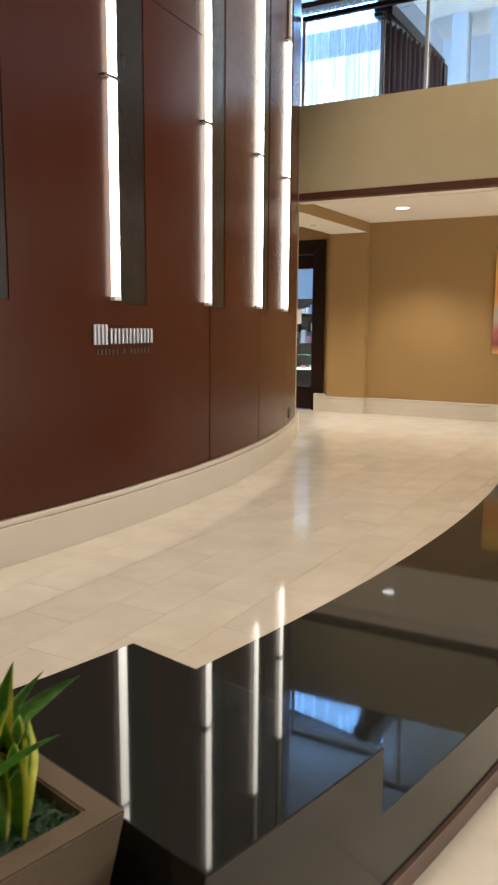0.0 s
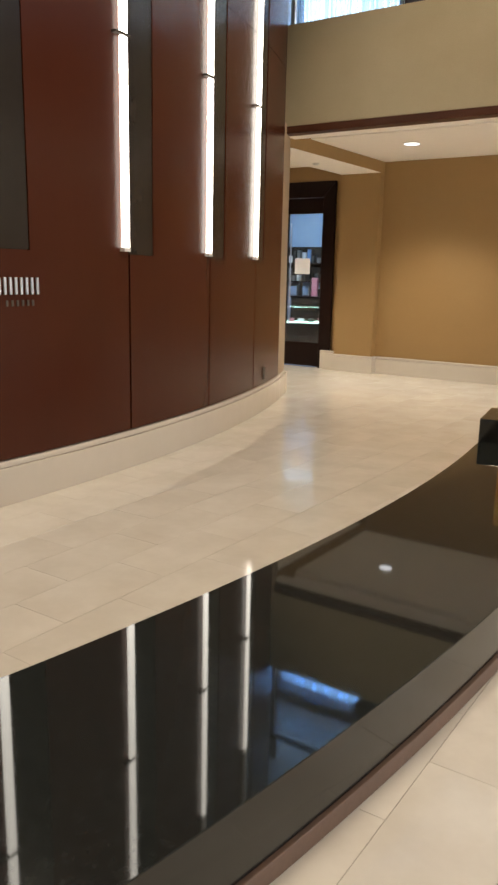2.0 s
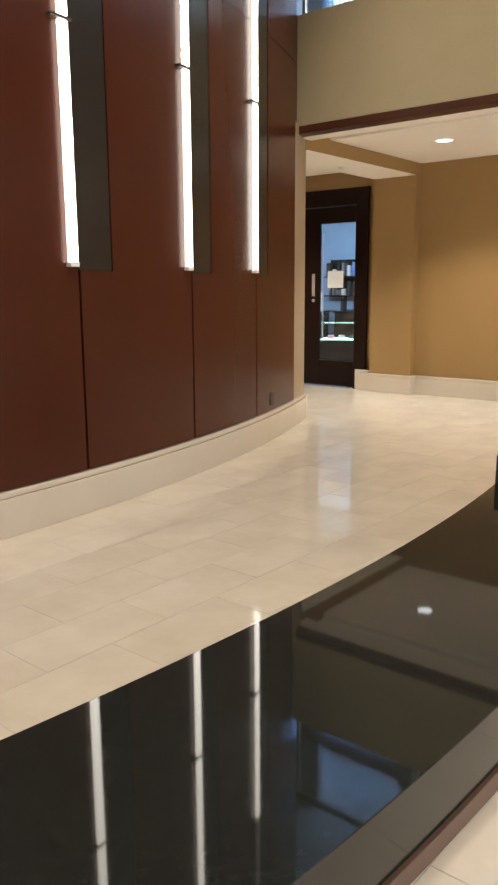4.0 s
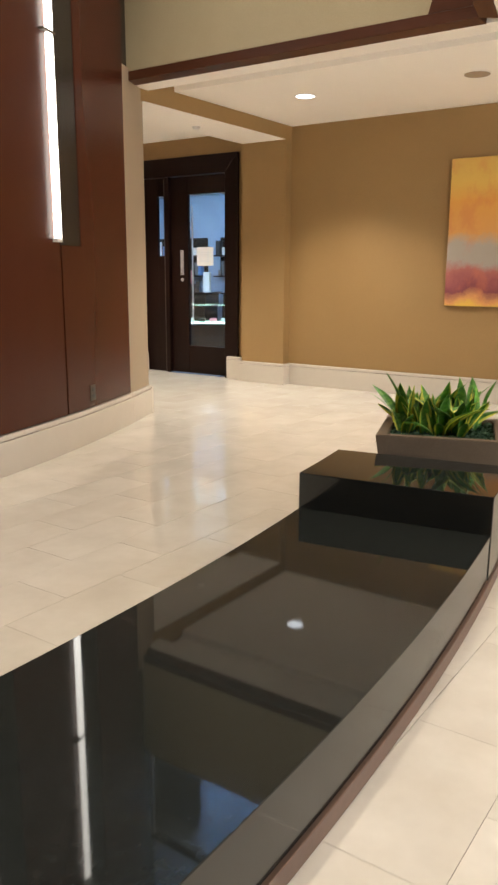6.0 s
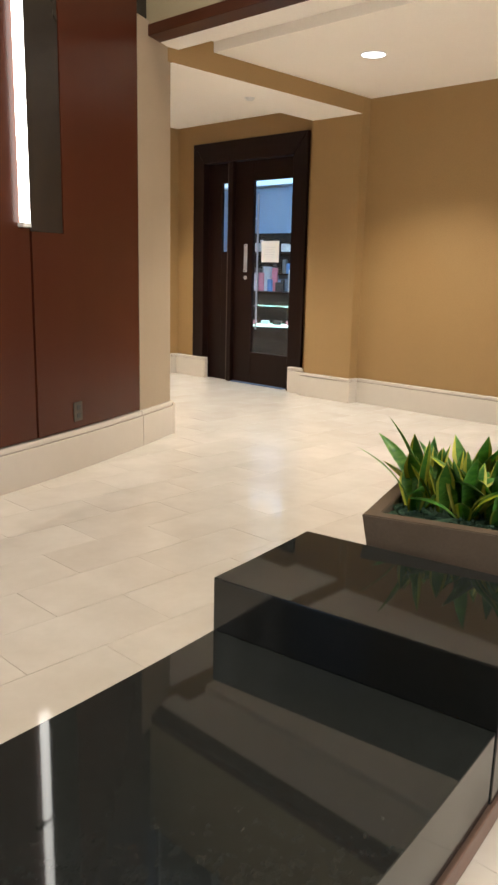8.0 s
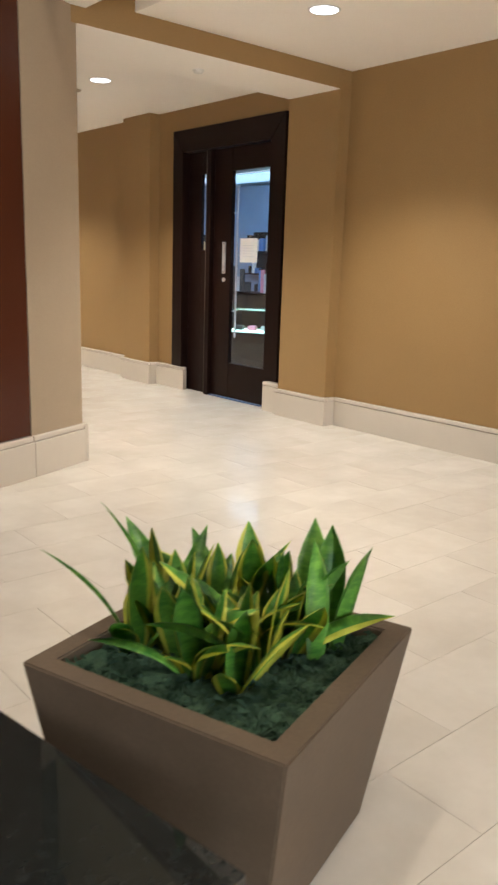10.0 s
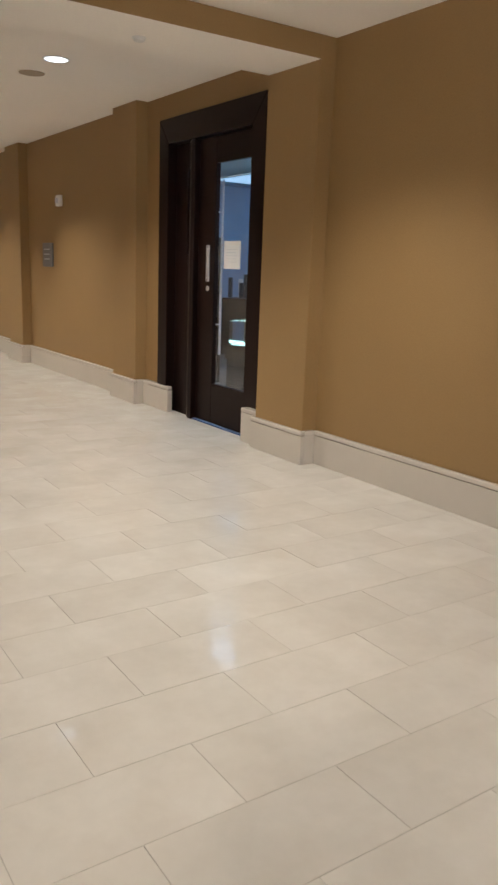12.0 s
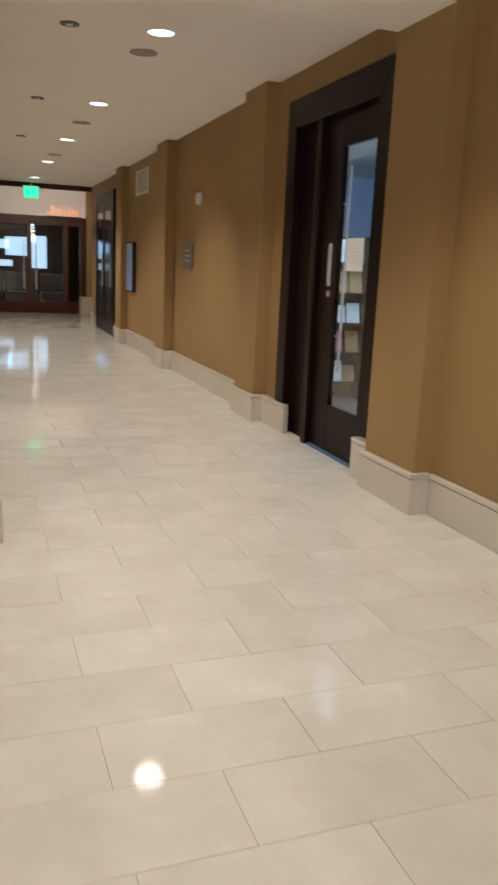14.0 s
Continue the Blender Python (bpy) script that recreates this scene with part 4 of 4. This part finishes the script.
def shop_rack(m, seed):
    r = random.Random(seed)
    ob = thing("magazine_rack", m, "tall dark rack of white and coloured booklets on slanted shelves", "rack", "shop racks")
    part("side_panel", box((-0.52, -0.18, 0), (-0.49, 0.18, 1.75), 0.003), M_SLOT, ob)
    part("side_panel", box((0.49, -0.18, 0), (0.52, 0.18, 1.75), 0.003), M_SLOT, ob)
    part("back_panel", box((-0.49, 0.15, 0), (0.49, 0.18, 1.75)), M_SLOT, ob)
    for k in range(5):
        z = 0.18 + 0.32 * k
        part("shelf", box((-0.49, -0.18, z), (0.49, 0.15, z + 0.02), 0.002), M_SLOT, ob)
        for q in range(6):
            h = r.uniform(0.18, 0.26)
            bk = part("booklet", box((-0.07, -0.004, 0), (0.07, 0.012, h), 0.002), r.choice([M_PAPER, M_PAPER, M_COVERS[0], M_COVERS[1], M_COVERS[2]]), ob)
            bk.matrix_local = pose(-0.41 + q * 0.163 + r.uniform(-0.01, 0.01), -0.10, z + 0.021, -18, 0, r.uniform(-3, 3))
    return ob


M_COVERS = [surface("cover_pink", (0.50, 0.16, 0.20), (0.58, 0.22, 0.26), 8, 60, 0.4), surface("cover_blue", (0.10, 0.20, 0.42), (0.14, 0.26, 0.50), 8, 60, 0.4), surface("cover_ochre", (0.42, 0.26, 0.10), (0.50, 0.32, 0.14), 8, 60, 0.4)]
shop_rack(pose(-8.35, 12.5, 0, 0, 0, 80), 1)
shop_rack(pose(-10.6, 13.0, 0, 0, 0, 80), 3)
shop_rack(pose(-5.0, 14.3, 0, 0, 0, -90), 5)


def shop_table(m, seed):
    """A dark display cabinet with a crowd of small goods on it."""
    r = random.Random(seed)
    ob = thing("display_cabinet", m, "dark shop display cabinet crowded with small goods", "cabinet", "shop display cabinets")
    part("body", box((-0.55, -0.28, 0.08), (0.55, 0.28, 0.92), 0.008), M_SLOT, ob)
    part("plinth", box((-0.5, -0.24, 0), (0.5, 0.24, 0.08)), M_BLACK, ob)
    part("top", box((-0.58, -0.31, 0.92), (0.58, 0.31, 0.95), 0.006), M_DARKWOOD, ob)
    for k in range(11):
        x, y, w, hh = -0.5 + 0.1 * k, r.uniform(-0.18, 0.18), r.uniform(0.03, 0.065), r.uniform(0.1, 0.42)
        mat = r.choice([M_BLACK, M_BLACK, M_SLOT, M_COVERS[1], M_STEEL, M_WHITE, M_COVERS[0]])
        part("goods", cyl(w, hh, (x, y, 0.95 + hh / 2), "z", 14, 0.006) if k % 3 == 0 else box((x - w, y - w * 0.6, 0.95), (x + w, y + w * 0.6, 0.95 + hh), 0.008), mat, ob)
    return ob


shop_table(pose(-8.7, 14.9, 0, 0, 0, 12), 2)
shop_table(pose(-10.0, 14.9, 0, 0, 0, 35), 7)
shop_table(pose(-7.3, 15.2, 0), 4)


def wall_shelf(m, seed):
    """Two dark shelves on the shop wall, crowded with small goods."""
    r = random.Random(seed)
    ob = thing("wall_shelf", m, "dark wall shelves crowded with small souvenirs", "shelf", "shop wall shelves")
    part("back_panel", box((-0.8, -0.02, -0.1), (0.8, 0, 0.62), 0.003), M_SLOT, ob)
    for z in (-0.1, 0.27):
        part("shelf_board", box((-0.8, -0.24, z), (0.8, -0.02, z + 0.025), 0.003), M_DARKWOOD, ob)
        for k in range(14):
            w, hh = r.uniform(0.025, 0.05), r.uniform(0.08, 0.27)
            x = -0.74 + 0.113 * k
            part("goods", cyl(w, hh, (x, -0.13, z + 0.025 + hh / 2), "z", 12, 0.005) if r.random() < 0.4 else box((x - w, -0.19, z + 0.025), (x + w, -0.08, z + 0.025 + hh), 0.006), r.choice([M_BLACK, M_SLOT, M_STEEL, M_COVERS[1], M_WHITE, M_GREY, M_COVERS[0]]), ob)
    return ob


wall_shelf(pose(-7.6, 15.6, 1.32), 31)
wall_shelf(pose(-9.5, 15.6, 1.32), 32)
# assumed panel: its glow gives the shop soffit a pale blue brightness
panel = thing("shop_soffit_panel", pose(-8.0, 14.7, 2.72), "long pale blue panel added for the lit shop soffit", "ceiling light")
part("frame", box((-2.6, -0.42, -0.02), (2.6, 0.42, 0.0), 0.004), M_WHITE, panel)
part("diffuser", box((-2.55, -0.37, -0.026), (2.55, 0.37, -0.02)), glow("shop_soffit_glow", (0.50, 0.76, 1.0), 1.2), panel, "glowing pale blue diffuser")
case = thing("display_counter", pose(-7.0, 13.5, 0, 0, 0, 30), "glass-topped display counter lit pale green inside", "counter")
part("body", box((-0.9, -0.3, 0), (0.9, 0.3, 0.52), 0.006), M_SLOT, case)
part("lit_deck", box((-0.86, -0.27, 0.52), (0.86, 0.27, 0.54)), glow("pale_green_deck", (0.75, 1.0, 0.9), 1.1), case, "pale green lit deck")
p = part("glass_box", box((-0.88, -0.29, 0.54), (0.88, 0.29, 0.80)), M_GLASS, case)
p.visible_shadow = False
for k in range(9):
    part("goods", box((-0.75 + k * 0.18, -0.12, 0.541), (-0.64 + k * 0.18, 0.0, 0.60), 0.008), [M_BLACK, M_COVERS[0], M_STEEL][k % 3], case)
for k, (x, z, w, h) in enumerate([(-6.3, 1.5, 0.5, 0.42), (-5.6, 1.5, 0.4, 0.5)]):
    pic = thing("framed_picture", pose(x, 15.6, z), "small framed picture on the shop wall", "picture", "shop pictures")
    part("frame", box((-w / 2, -0.03, -h / 2), (w / 2, 0, h / 2), 0.004), M_BLACK, pic)
    part("print", box((-w / 2 + 0.04, -0.034, -h / 2 + 0.04), (w / 2 - 0.04, -0.03, h / 2 - 0.04)), [M_PAPER, M_COVERS[0], M_COVERS[2]][k % 3], pic)
till = thing("cash_desk", pose(-6.4, 14.9, 0, 0, 0, 10), "dark cash desk with a monitor in the shop", "desk")
part("body", box((-0.6, -0.25, 0), (0.6, 0.25, 1.0), 0.008), M_SLOT, till)
mon = thing("monitor", pose(-6.3, 14.85, 1.0, 0, 0, 15), "black flat monitor on the cash desk", "monitor")
part("screen", box((-0.24, -0.02, 0.1), (0.24, 0.02, 0.42), 0.006), M_BLACK, mon)
part("stand", box((-0.08, -0.06, 0), (0.08, 0.06, 0.12), 0.006), M_BLACK, mon)

# ---- floor tiles ----
TW, TL, GAP = 0.305, 0.61, 0.0017


def tile_mesh():
    bm = box((GAP / 2, GAP / 2, -0.012), (TW - GAP / 2, TL - GAP / 2, 0.0))
    top = [e for e in bm.edges if all(v.co.z > -0.001 for v in e.verts)]
    bmesh.ops.bevel(bm, geom=top, offset=0.0003, segments=1, affect="EDGES")
    return mesh_of("tile", bm, M_TILE)


floor = thing("floor", pose(0, 0, 0), "polished cream limestone tiles laid in running bond", "floor")
floor["kind"] = "structure"
TILE_ME = tile_mesh()
tile_rng = random.Random(5)
verts, faces = [], []
count = 0
for k in range(-68, 26):
    x = -1.74 + TW * k
    for j in range(-26, 6):
        y = 8.967 + TL * j + (TL / 2 if k % 2 else 0)
        if x > XE or x < END_X - 4 or y < YS - 0.3 or y > BACK_Y + 0.05:
            continue
        if x < -4.7 and y < 8.3 or (x < -3.9 and y < 6.5):
            continue
        near = (-5.2 < x < -0.2 and 7.9 < y < 11.3) or (-0.4 < x < 0.6 and 1.6 < y < 4.6) or (-3.2 < x < -1.2 and 3.4 < y < 7.9)
        if near and count < 300:
            t = new("tile", TILE_ME)
            t.parent = floor
            t.location = (x, y, tile_rng.uniform(-0.0003, 0.0003))
            count += 1
        else:
            b = len(verts)
            a0, a1, c0, c1 = x + GAP / 2, x + TW - GAP / 2, y + GAP / 2, y + TL - GAP / 2
            verts += [(a0, c0, 0), (a1, c0, 0), (a1, c1, 0), (a0, c1, 0), (a0, c0, -0.01), (a1, c0, -0.01), (a1, c1, -0.01), (a0, c1, -0.01)]
            faces += [tuple(b + i for i in f) for f in ((0, 1, 2, 3), (0, 4, 5, 1), (1, 5, 6, 2), (2, 6, 7, 3), (3, 7, 4, 0))]
me = bpy.data.meshes.new("far_tiles")
me.from_pydata(verts, [], faces)
me.materials.append(M_TILE_REST)
rest = new("far_tiles", me)
rest.parent = floor
tagged(rest, "polished cream limestone tiles further off", kind="stuff")
structure("shop_floor", box((-11.2, BACK_Y, -0.003), (-4.2, 15.6, 0.004)), M_CARPET, "grey shop carpet", "floor")
